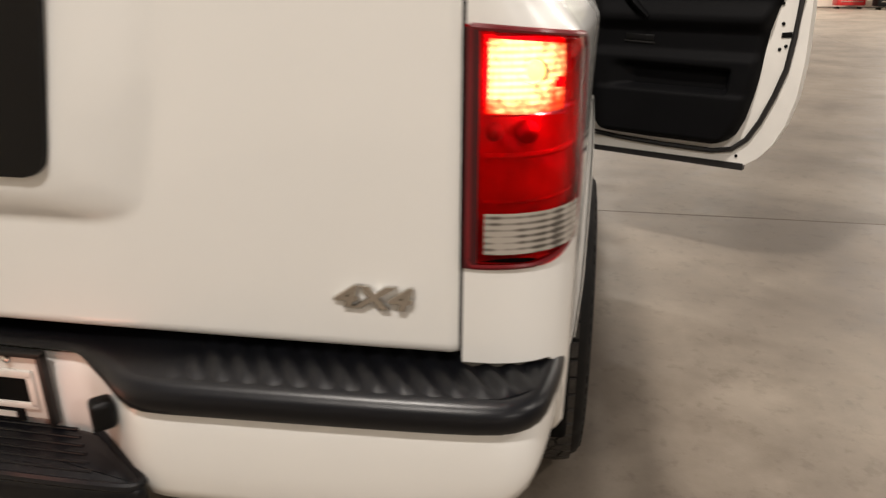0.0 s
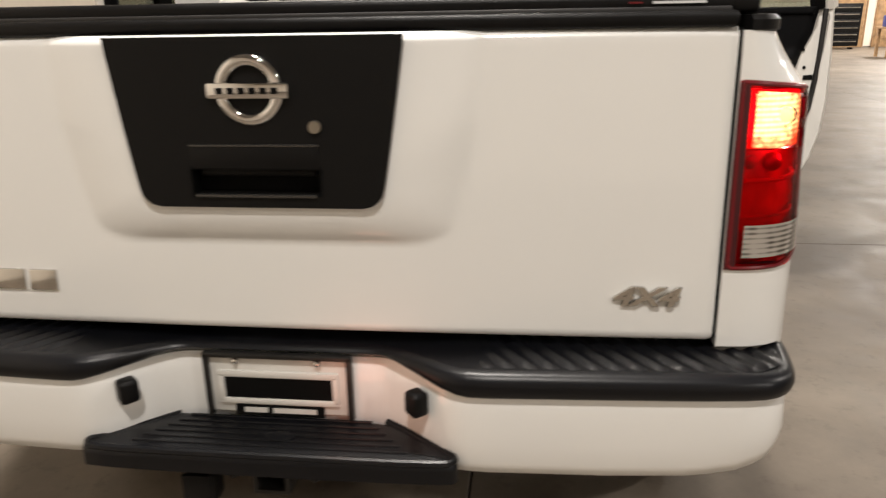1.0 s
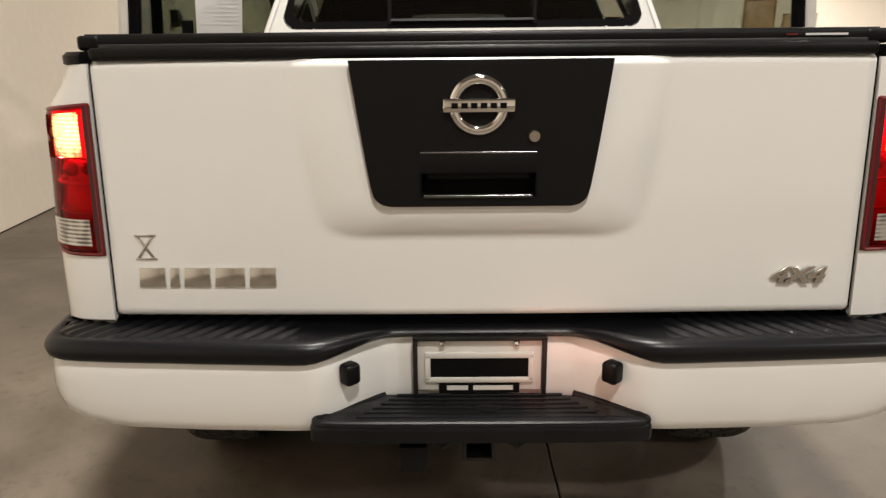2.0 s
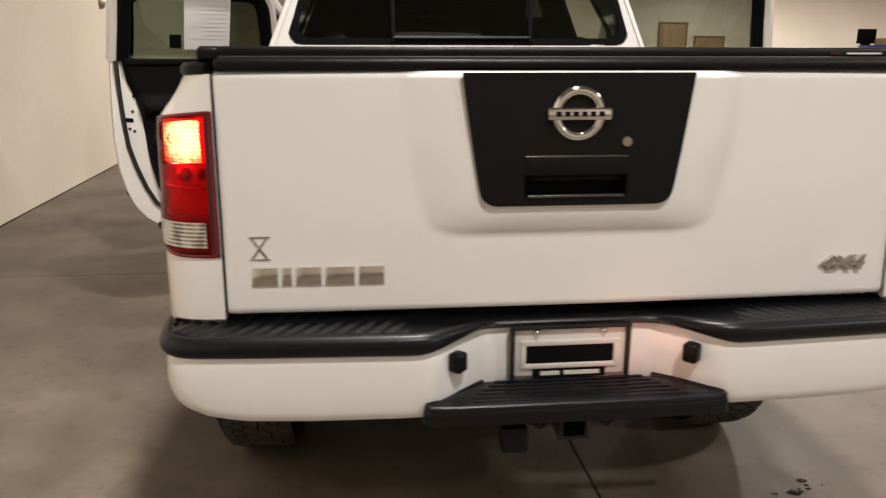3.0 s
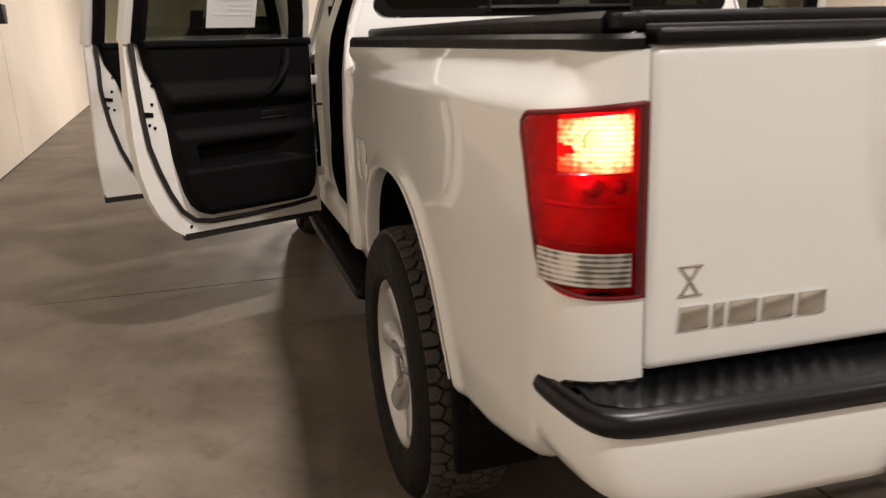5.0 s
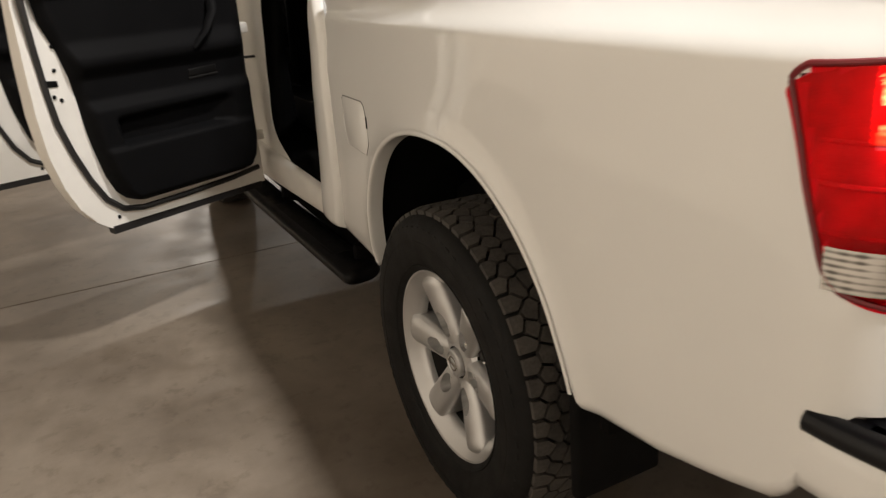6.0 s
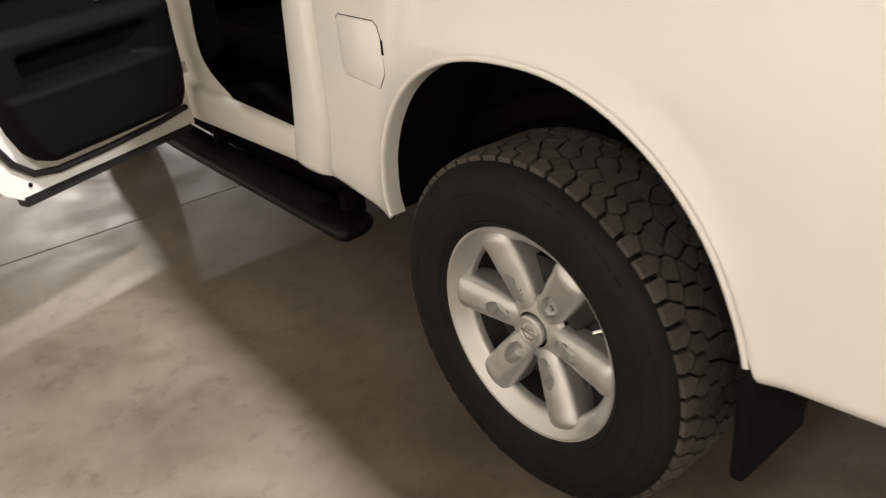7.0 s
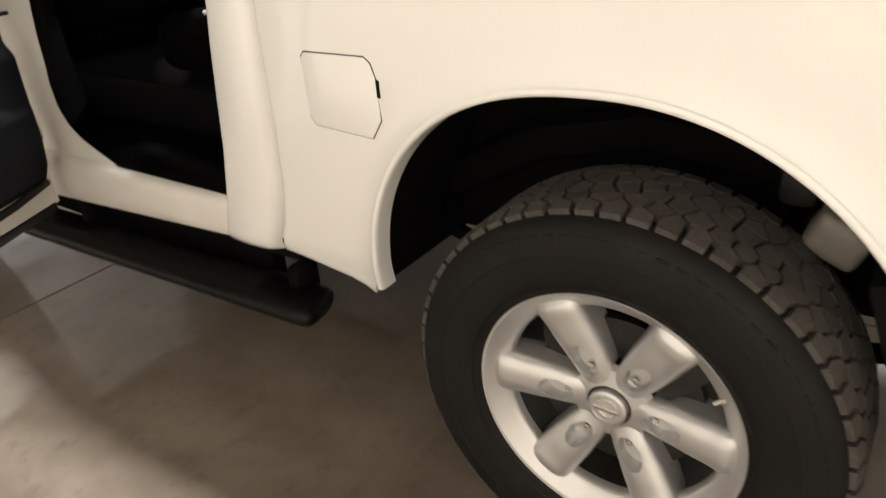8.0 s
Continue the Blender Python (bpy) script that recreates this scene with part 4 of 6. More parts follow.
part("spare_underside", box((0.0, 0.42, 0.595), (1.3, 0.46, 0.22), 0.05), UNDER, truck)
bm = lathe([(0.0, 0.05), (0.06, 0.06), (0.06, 0.15), (0.0, 0.18)], 20, (0, 1.12, 0.415))
part("differential", bm, UNDER, truck)

for s in (-1, 1):
    part("leaf_spring", tube([(s * 0.60, 0.55, 0.50), (s * 0.60, 0.85, 0.41), (s * 0.60, 1.12, 0.38), (s * 0.60, 1.40, 0.41), (s * 0.60, 1.75, 0.52)], 0.03, 6, flat=0.6), UNDER, truck)
    part("shock_absorber", tube([(s * 0.64, 0.98, 0.40), (s * 0.60, 0.80, 0.82)], 0.028, 10), STEEL, truck, "dark shock absorber")
    part("bed_bracket", box((s * 0.74, 0.80, 0.765), (0.10, 0.10, 0.085), 0.018, Matrix.Rotation(radians(25), 4, "X"), seg=3), GREYMET, truck, "dusty grey bed bracket in the wheel well")
    part("bump_stop", box((s * 0.70, 0.88, 0.835), (0.07, 0.07, 0.09), 0.02), STEEL, truck)
    part("liner_fold", box((s * 0.82, 0.70, 0.70), (0.20, 0.03, 0.16), 0.012, Matrix.Rotation(radians(-20), 4, "X")), FLAP, truck, "black plastic fold of the liner")
    part("frame_kick", tube([(s * 0.60, 1.75, 0.64), (s * 0.60, 1.45, 0.80), (s * 0.60, 1.20, 0.855), (s * 0.60, 0.95, 0.83), (s * 0.60, 0.62, 0.70)], 0.036, 8, flat=1.4), UNDER, truck, "dark chassis rail arching over the axle")
    part("brake_hose", tube([(s * 0.66, 1.05, 0.52), (s * 0.70, 0.95, 0.66), (s * 0.62, 0.88, 0.80)], 0.007, 6), UNDER, truck)

# tonneau cover
cover = part("tonneau_cover", box((0, 1.0, 1.434), (1.60, 1.86, 0.018), 0.008), VINYL, truck, "black vinyl tonneau cover over the bed")
part("rear_bar", box((0, 0.090, 1.4365), (1.592, 0.046, 0.031), 0.010, seg=3), PLASTIC, cover, "black rear cover bar")
part("rear_bar_lip", box((0, 0.066, 1.4255), (1.57, 0.008, 0.012), 0.003), SEAL, cover)
for s in (-1, 1):
    bar_line = [(s * lerp([(0.1, 0.812), (0.6, 0.820), (1.0, 0.832), (1.93, 0.856)], y), y) for y in (0.11 + 1.80 * k / 24 for k in range(25))]
    bar_prof = [(0.024, 0.0), (0.026, 0.15), (0.026, 0.72), (0.018, 1.0), (-0.030, 1.0), (-0.030, 0.0)]
    part("side_bar", swept(bar_line, bar_prof, lambda y: (1.412 + 0.016 * y / 1.93, lerp([(0.1, 1.4525), (0.6, 1.457), (1.93, 1.459)], y)), s, 0.006), PLASTIC, cover, "black side rail of the cover", angle=35)
    part("corner_clamp", box((s * 0.806, 0.094, 1.4345), (0.046, 0.060, 0.030), 0.008, seg=3), PLASTIC, cover)
part("label_strip", box((0.70, 0.0638, 1.4385), (0.085, 0.002, 0.004)), INK, cover, "small pale lettering bar")
part("label_strip", box((0.63, 0.0638, 1.4385), (0.022, 0.002, 0.003)), REDRIM, cover, "small red lettering bar")
part("front_wall", box((0, 1.95, 1.12), (1.72, 0.03, 0.60)), UNDER, cover)

# ---- cab ----
CX = [(0.48, 0.945), (0.53, 0.954), (0.58, 0.960), (0.75, 0.966), (1.05, 0.972), (1.30, 0.966), (1.43, 0.948), (1.50, 0.925), (1.90, 0.755), (1.94, 0.70)]
cabx = lambda z: smooth_table(CX, z, 0.02)
CY0, CYB0, CYB1, CYA = 2.033, 3.03, 3.17, 4.27
REAR_Y = lambda z: CY0 + max(0.0, z - 1.46) * 0.05


def strip(yr, yf, z0, z1, s, n=30, m=14, inset=0.0):
    """A body-side strip of the cab between two edge lines."""
    def fn(u, v):
        z = z0 + (z1 - z0) * v
        a, b = yr(z), yf(z)
        y = a + (b - a) * u
        e = min(u, 1 - u) * (b - a)
        r = 0.009 - math.sqrt(max(0.009**2 - max(0.009 - e, 0) ** 2, 0)) if e < 0.009 else 0
        return (s * (cabx(z) - r - inset), y, z)
    return grid(m, n, fn)


cab = part("cab_back", grid(40, 4, lambda u, v: ((2 * u - 1) * 0.94, CY0, 0.56 + 0.92 * v)), PAINT, truck, "white cab rear panel")
# rear header and corner pillars round the back window
WZ0, WZ1 = 1.502, 1.845
hwin = lambda z: lerp([(1.50, 0.852), (1.84, 0.735)], z)


def back_pt(x, z, off=0.0):
    return (x, REAR_Y(z) - off, z)


def win_outline(grow, n=6):
    pts = []
    r = 0.055
    for cx, cz, a0 in ((1, 0, -90), (1, 1, 0), (-1, 1, 90), (-1, 0, 180)):
        z = (WZ1 - r + grow) if cz else (WZ0 + r - grow)
        x = cx * (hwin(z) - r + grow)
        for k in range(n + 1):
            t = radians(a0 + 90 * k / n)
            pts.append((x + r * math.cos(t), z + r * math.sin(t)))
    return pts


def outer_outline(n=6):
    pts = []
    for cx, cz, a0 in ((1, 0, -90), (1, 1, 0), (-1, 1, 90), (-1, 0, 180)):
        z = 1.90 if cz else 1.44
        r = 0.045 if cz else 0.001
        x = cx * (cabx(z) - 0.004 - r)
        for k in range(n + 1):
            t = radians(a0 + 90 * k / n)
            pts.append((x + r * math.cos(t), z + r * math.sin(t) - (0.02 if cz else 0)))
    return pts


inn, out = win_outline(0.0), outer_outline()
bm = bmesh.new()
va = [bm.verts.new(back_pt(x, z)) for x, z in inn]
vb = [bm.verts.new(back_pt(x, z)) for x, z in out]
vc = [bm.verts.new(back_pt(x, z, -0.03)) for x, z in inn]
for i in range(len(va)):
    k = (i + 1) % len(va)
    bm.faces.new((va[i], va[k], vb[k], vb[i])), bm.faces.new((va[i], va[k], vc[k], vc[i]))
part("window_surround", bm, PAINT, cab, "white surround of the back window")
bm = bmesh.new()
va = [bm.verts.new(back_pt(x, z, 0.002)) for x, z in win_outline(-0.004)]
vb = [bm.verts.new(back_pt(x, z, 0.002)) for x, z in win_outline(-0.034)]
for i in range(len(va)):
    k = (i + 1) % len(va)
    bm.faces.new((va[i], va[k], vb[k], vb[i]))
part("window_seal", bm, BLACK, cab, "black window border", smooth=False)
back_window = part("back_window", prism(win_outline(-0.006), 0.004, lambda a, b, d: back_pt(a, b, d - 0.006)), GLASSDK, truck, "tinted sliding back window", smooth=False)
bm = bmesh.new()
for sx in (-0.335, 0.335):
    tube([back_pt(sx, WZ0 + 0.02, 0.004), back_pt(sx, WZ1 - 0.02, 0.004)], 0.011, 6, bm)
tube([back_pt(-0.335, WZ0 + 0.034, 0.004), back_pt(0.335, WZ0 + 0.034, 0.004)], 0.012, 6, bm)
part("slider_frame", bm, PANELBLK, back_window, "black sliding pane frame")

for s in (-1, 1):
    pf = lambda z: lerp([(0.50, 2.24), (0.60, 2.205), (0.67, 2.182), (0.80, 2.148), (0.93, 2.126), (1.03, 2.108), (1.15, 2.088), (1.44, 2.080), (1.92, 2.34)], z)

    def corner(u, v):
        """The rounded column behind the rear door, rolled under at its foot."""
        z = 0.522 + 1.378 * v**1.15
        m = soft(z, 1.20, 1.46)
        a, b = (front_y(z) + 0.010) * (1 - m) + (REAR_Y(z) - 0.006) * m, pf(z)
        u = 0.5 - 0.5 * math.cos(math.pi * u)
        w = b - a
        r = 0.0
        for e, rad in ((u * w, 0.030), ((1 - u) * w, 0.020), (z - 0.522, 0.030)):
            if e < rad:
                r += rad - math.sqrt(max(rad**2 - (rad - e) ** 2, 0.0))
        proud = 0.010 * math.sin(math.pi * u) * (1 - soft(z, 1.1, 1.4))
        return (s * (cabx(z) + 0.004 + proud - r), a + w * u, z)

    pil = part("corner_pillar", grid(26, 60, corner), PAINT, truck, "white rear corner of the cab", angle=70)
    # jamb return towards the inside, with its rubber seal
    part("door_jamb", grid(4, 22, lambda u, v: (s * (cabx(0.66 + 1.2 * v) - 0.018 - 0.10 * u), pf(0.66 + 1.2 * v) - 0.001 + 0.035 * u, 0.66 + 1.2 * v)), JAMB, pil)
    part("jamb_seal", tube([(s * (cabx(0.70 + 1.15 * k / 18) - 0.105), pf(0.70 + 1.15 * k / 18) + 0.040, 0.70 + 1.15 * k / 18) for k in range(19)], 0.014, 6), SEAL, pil)
    part("door_striker", tube([(s * 0.93, 2.10, 1.12), (s * 0.93, 2.145, 1.12), (s * 0.90, 2.145, 1.12)], 0.006, 6), CHROME, pil)
    # sill
    def sill(u, v):
        y = 2.12 + (4.30 - 2.12) * u
        drop = 0.055 * (min(y, 3.4) - 2.24)
        prof = [(0.90, 0.523 - drop), (0.942, 0.527 - drop), (0.954, 0.545 - drop), (0.960, 0.60), (0.957, 0.622), (0.947, 0.638), (0.925, 0.645), (0.90, 0.648), (0.86, 0.664), (0.80, 0.670)]
        i = v * (len(prof) - 1)
        a, b = prof[int(i)], prof[min(int(i) + 1, len(prof) - 1)]
        f = i - int(i)
        x, z = a[0] + (b[0] - a[0]) * f, a[1] + (b[1] - a[1]) * f
        return (s * x, y, z)
    part("door_sill", grid(40, 16, sill), JAMB, truck, "white door sill")
    # Black strip added so the door opening stays dark out to the sill's lip.
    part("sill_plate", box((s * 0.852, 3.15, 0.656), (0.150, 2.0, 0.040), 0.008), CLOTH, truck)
    # middle pillar with a wide rounded foot
    def bpil(u, v):
        z = 0.62 + 1.28 * v
        a = lerp([(0.62, 2.70), (0.655, 2.745), (0.675, 2.80), (0.70, 2.865), (0.74, 2.93), (0.80, 2.98), (0.88, 3.00), (1.0, 2.985), (1.15, 2.955), (1.4, 2.94), (1.9, 2.94)], z)
        b = CYB1 + 0.24 + 0.10 * max(0.0, 1 - (z - 0.62) / 0.28) ** 2.2
        return (s * (cabx(z) - 0.035 - 0.02 * max(0.0, 1 - 3 * u) ** 2 * soft(z, 0.70, 0.95)), a + (b - a) * u, z)
    bp = part("middle_pillar", grid(8, 40, bpil), JAMB, truck, "white middle door pillar")
    part("pillar_trim", tube([(s * 0.835, 3.10, 0.70), (s * 0.835, 3.10, 1.40), (s * 0.79, 3.10, 1.55), (s * 0.67, 3.10, 1.88)], 0.075, 10), TRIM, bp, "black pillar trim")
    part("belt_buckle", box((s * 0.86, (CYB0 + CYB1) / 2, 1.55), (0.02, 0.05, 0.10), 0.008), TRIM, bp)
    # front body side, hinge pillar and wing
    wing = grid(40, 20, lambda u, v: (s * (cabx(0.52 + 0.80 * v) - 0.03 * max(0, (u - 0.6) / 0.4) ** 2 - 0.02 * (v > 0.97)), CYA + 1.30 * u, max(0.52 + 0.80 * v, (0.45 + 0.577 * (1 - min(abs(CYA + 1.30 * u - WY - 3.55) / 0.53, 1) ** 2.3) ** (1 / 2.3)) if abs(CYA + 1.30 * u - WY - 3.55) < 0.53 else 0)))
    part("front_wing", wing, PAINT, truck, "white front wing", angle=50)
    part("roof_rail", tube([(s * 0.735, 2.10 + 0.1 * k, 1.905) for k in range(17)] + [(s * 0.80, 4.35, 1.50), (s * 0.85, 4.62, 1.32)], 0.035, 8), PAINT, truck, "white roof side rail")
    cx_at = lambda y: lerp([(1.9, 0.905), (2.0, 0.910), (3.3, 0.940), (4.3, 0.940)], y)
    cz_at = lambda y: lerp([(1.9, 0.358), (2.0, 0.357), (3.3, 0.338), (4.3, 0.338)], y)
    stops = [(1.952, 0.45), (1.954, 0.72), (1.960, 0.88), (1.972, 0.97), (1.99, 1.0), (2.4, 1.0), (3.3, 1.0), (4.20, 1.0), (4.225, 0.94), (4.235, 0.7), (4.237, 0.4)]

    def board(u, v):
        """An oval tube along the sill, with blunt rounded ends."""
        i = min(int(u * (len(stops) - 1) + 1e-6), len(stops) - 1)
        y, k = stops[i]
        t = 2 * math.pi * v
        c, q = math.cos(t), math.sin(t)
        return (s * (cx_at(y) + 0.082 * k * math.copysign(abs(c) ** 0.75, c)), y - 0.018 * c * (y < 2.1) * 1.0, cz_at(y) + 0.035 * k * math.copysign(abs(q) ** 0.85, q))

    bb3 = grid(len(stops) - 1, 32, board)
    bmesh.ops.remove_doubles(bb3, verts=bb3.verts, dist=1e-6)
    bmesh.ops.holes_fill(bb3, edges=bb3.edges[:], sides=40)
    rb = part("running_board", bb3, PLASTIC, truck, "black oval tube running board with a step pad", angle=60)
    for y0, y1 in ((2.16, 2.98), (3.20, 4.06)):
        pad_m = grid(24, 8, lambda u, v: (s * (cx_at(y0 + (y1 - y0) * u) + 0.050 * (2 * v - 1)), y0 + (y1 - y0) * u, cz_at(y0 + (y1 - y0) * u) + 0.0365 - 0.006 * (2 * v - 1) ** 2))
        part("step_pad", thicken(pad_m, (0, 0, -0.010)), RUBBER, rb, "ribbed rubber step pad")
    for by in (1.96, 3.0, 3.9):
        part("board_bracket", box((s * 0.86, by + 0.10, 0.40), (0.09, 0.05, 0.10), 0.02), UNDER, truck)
part("roof", grid(24, 24, lambda u, v: ((2 * u - 1) * 0.74, 2.09 + 1.75 * v, 1.905 + 0.045 * (1 - (2 * u - 1) ** 2) * math.sin(math.pi * min(max(v, 0.08), 0.95)) ** 0.4)), PAINT, truck, "white cab roof")
part("headliner", box((0, 2.95, 1.875), (1.36, 1.6, 0.02)), material("grey_headliner", (0.3, 0.28, 0.26), 0.9), truck)
part("bonnet", grid(20, 20, lambda u, v: ((2 * u - 1) * 0.93, 4.25 + 1.30 * v, 1.31 + 0.06 * (1 - (2 * u - 1) ** 4) - 0.06 * v**3)), PAINT, truck, "white bonnet")
part("front_end", box((0, 5.52, 0.95), (1.84, 0.14, 0.75), 0.05, seg=3), PAINT, truck)
windscreen = part("windscreen", grid(12, 10, lambda u, v: ((2 * u - 1) * (0.84 - 0.13 * v), 4.55 - 0.75 * v + 0.05 * (1 - (2 * u - 1) ** 2), 1.34 + 0.55 * v)), GLASSGR, truck, "clear windscreen")
windscreen.visible_shadow = False

# inside
part("underfloor", box((0, 3.1, 0.488), (1.78, 2.14, 0.05), 0.02), UNDER, truck)
# Black boxes added to keep the gap above the running boards dark.
for s in (-1, 1):
    part("frame_skirt", box((s * 0.785, 3.20, 0.41), (0.05, 1.92, 0.20), 0.01), UNDER, truck)
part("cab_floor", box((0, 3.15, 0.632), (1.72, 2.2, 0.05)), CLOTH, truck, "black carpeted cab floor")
part("cab_back_trim", box((0, 2.075, 1.06), (1.70, 0.02, 0.82)), TRIM, truck)
part("firewall", box((0, 4.25, 0.95), (1.72, 0.05, 0.65)), UNDER, truck)
dash = part("dashboard", box((0, 4.10, 1.24), (1.66, 0.36, 0.26), 0.06, seg=4), TRIM, truck, "black dashboard")
wheelr = grid(28, 8, lambda u, v: (-0.40 + (0.185 + 0.015 * math.cos(6.2832 * v)) * math.cos(6.2832 * u), 3.78 + 0.4 * (0.185 * math.sin(6.2832 * u)) * 0.5 + 0.015 * math.sin(6.2832 * v), 1.30 + (0.185 + 0.015 * math.cos(6.2832 * v)) * math.sin(6.2832 * u) * 0.92))
part("steering_wheel", wheelr, TRIM, dash, "black steering wheel")


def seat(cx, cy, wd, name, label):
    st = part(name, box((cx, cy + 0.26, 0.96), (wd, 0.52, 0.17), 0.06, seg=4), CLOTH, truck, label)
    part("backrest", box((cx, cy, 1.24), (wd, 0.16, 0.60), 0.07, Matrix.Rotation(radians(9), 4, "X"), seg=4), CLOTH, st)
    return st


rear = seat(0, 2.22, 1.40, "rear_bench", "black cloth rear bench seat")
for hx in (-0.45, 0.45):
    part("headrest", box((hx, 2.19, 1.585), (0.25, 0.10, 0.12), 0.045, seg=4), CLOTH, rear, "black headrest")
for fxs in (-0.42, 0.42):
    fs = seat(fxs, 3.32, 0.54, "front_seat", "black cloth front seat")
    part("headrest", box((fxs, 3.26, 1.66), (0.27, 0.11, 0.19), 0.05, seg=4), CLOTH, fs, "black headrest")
    for q in (-0.05, 0.05):
        part("headrest_post", tube([(fxs + q, 3.27, 1.52), (fxs + q, 3.26, 1.60)], 0.007, 6), CHROME, fs)
part("rear_view_mirror", box((0, 4.02, 1.72), (0.26, 0.04, 0.07), 0.018, seg=3), TRIM, truck)
part("seat_base", box((0, 2.9, 0.76), (1.4, 1.6, 0.16), 0.03), TRIM, truck)

# ---- doors ----


def trim_relief(u, z):
    """Depth of the moulded door trim: pad, arm rest, pocket and lower panel."""
    h = 0.038 
    h += 0.038 * soft(z, 1.105, 1.165) * (1 - soft(z, 1.175, 1.255)) * soft(u, 0.02, 0.10)
    h += 0.030 * (1 - soft(z, 0.98, 1.03))
    inside = soft(u, 0.13, 0.26) * (1 - soft(u, 0.655, 0.68)) * soft(z, 0.835, 0.85) * (1 - soft(z, 0.93, 0.975 - 0.03 * u))
    h -= 0.055 * inside
    h += 0.012 * (1 - soft(z, 0.82, 0.84)) * soft(u, 0.05, 0.12)
    return h


def make_door(name, label, side, hx, hy, angle, lower, frame_top, trim, k, sealp=None):
    """An open door. u runs from hinge to latch, d stands out from its outer skin; k scales its length."""
    th = radians(angle)
    def at(u, z, d):
        g = min(max((z - 0.52) / 0.45, 0.0), 1.0)
        u = (u + 0.038 * g * g * (3 - 2 * g) * min(max(u / 0.6, 0.0), 1.0)) * k
        bow = 0.055 * (1 - ((z - 1.0) / 0.55) ** 2) if z < 1.44 else 0.055 * (1 - (0.44 / 0.55) ** 2) - 0.42 * (z - 1.44)
        if z >= 1.44:
            d = d + bow
        elif d > 0.02:
            d = d + bow * 0.6
        x = -(math.sin(th) * u + math.cos(th) * d)
        y = -math.cos(th) * u + math.sin(th) * d
        return (side * -(hx + x), hy + y, z)

    door = part(name, prism(lower, 0.075, lambda a, b, d: at(a, b, d - 0.02), 0.018, 3), JAMB, truck, label, angle=50)
    tagged(door, label)
    # rubber seal along the inner edge
    sealp = sealp or [(0.05, 0.58), (0.20, 0.565), (0.45, 0.556), (0.66, 0.556), (0.745, 0.575), (0.80, 0.63), (0.835, 0.72), (0.862, 0.84), (0.885, 0.96), (0.897, 1.10), (0.903, 1.25), (0.905, 1.43)]
    part("door_seal", tube([at(a, b, -0.026) for a, b in sealp], 0.0125, 8), SEAL, door, "black rubber door seal")
    part("bottom_strip", prism([(0.04, 0.478), (lower[2][0] + 0.03, 0.478), (lower[2][0] + 0.03, 0.512), (0.04, 0.505)], 0.045, lambda a, b, d: at(a, b, d - 0.022), 0.006), SEAL, door, "black rubber strip along the door foot")
    zs = [p[1] for p in trim]
    def span(z):
        """The trim's two edges at height z."""
        z += 0.0003
        hits = []
        for (a, b), (c, e) in zip(trim, trim[1:] + trim[:1]):
            if (b - z) * (e - z) < 0:
                hits.append(a + (c - a) * (z - b) / (e - b))
        return min(hits), max(hits)

    def moulded(u, v):
        z = min(zs) + 0.001 + (max(zs) - min(zs) - 0.002) * v
        a, b = span(z)
        x = a + (b - a) * u
        roll = min(min(x - a, b - x), z - min(zs) + 0.004) / 0.035
        h = trim_relief(x, z) * min(1.0, max(0.0, roll)) ** 0.5
        return at(x, z, -0.019 - h)

    tr = part("trim_panel", grid(72, 84, moulded), TRIM, door, "charcoal moulded door trim", angle=70)
    # raised pieces of the trim
    def slab(nm, pts, depth, start, bev, mt=TRIM, lab=""):
        return part(nm, prism(pts, depth, lambda a, b, d: at(a, b, -start - d), bev, 3), mt, door, lab)
    slab("top_ledge", [(0.03, 1.405), (0.86, 1.405), (0.87, 1.442), (0.03, 1.442)], 0.05, 0.02, 0.012)
    part("pull_grip", tube([at(0.17, 1.385, -0.055), at(0.20, 1.31, -0.100), at(0.25, 1.23, -0.108), at(0.30, 1.17, -0.085)], 0.023, 10, flat=0.7), TRIM, door, "black pull grip")
    slab("inner_handle", [(0.20, 1.06), (0.33, 1.055), (0.33, 1.085), (0.20, 1.09)], 0.014, 0.048, 0.004, PANELBLK)
    slab("handle_rim", [(0.195, 1.050), (0.335, 1.045), (0.335, 1.052), (0.195, 1.057)], 0.012, 0.05, 0.002, STEEL)
    # latch, bolts, drain holes
    slab("latch", [(0.845, 1.095), (0.885, 1.098), (0.885, 1.122), (0.845, 1.117)], 0.004, 0.0205, 0.001, BLACK, "black latch opening")
    for u, z in ((0.832, 1.24), (0.845, 1.155), (0.868, 1.06), (0.845, 1.045), (0.77, 0.545)):
        c = at(u, z, -0.021)
        bb2 = bmesh.new()
        bmesh.ops.create_uvsphere(bb2, u_segments=10, v_segments=6, radius=0.008, matrix=Matrix.Translation(c))
        part("bolt", bb2, BLACK, door)
    # window frame and glass
    ft = frame_top
    mid = [(0.035, 1.44), (0.05, 1.55)] + ft + [(0.90, 1.60), (0.915, 1.44)]
    part("window_frame", tube([at(a, b, 0.0) for a, b in mid], 0.036, 8, flat=1.0), JAMB, door, "white upper door frame")
    part("frame_trim", tube([at(a * 0.90 + 0.045, b - (0.035 if b > 1.6 else 0), -0.012) for a, b in mid], 0.040, 8), TRIM, door, "black window frame trim")
    gl = part("window", prism([(0.06, 1.442)] + [(a * 0.94 + 0.02, b - 0.02) for a, b in ft] + [(0.88, 1.60), (0.90, 1.442)], 0.004, lambda a, b, d: at(a, b, 0.008 + d)), GLASSREAR if k < 1.2 else GLASSGR, door, "green tinted window glass", smooth=False)
    gl.visible_shadow = False
    for hz in (0.72, 1.22):
        part("hinge", box(at(-0.012, hz, 0.012), (0.045, 0.024, 0.048), 0.008), JAMB, door, "white painted door hinge")
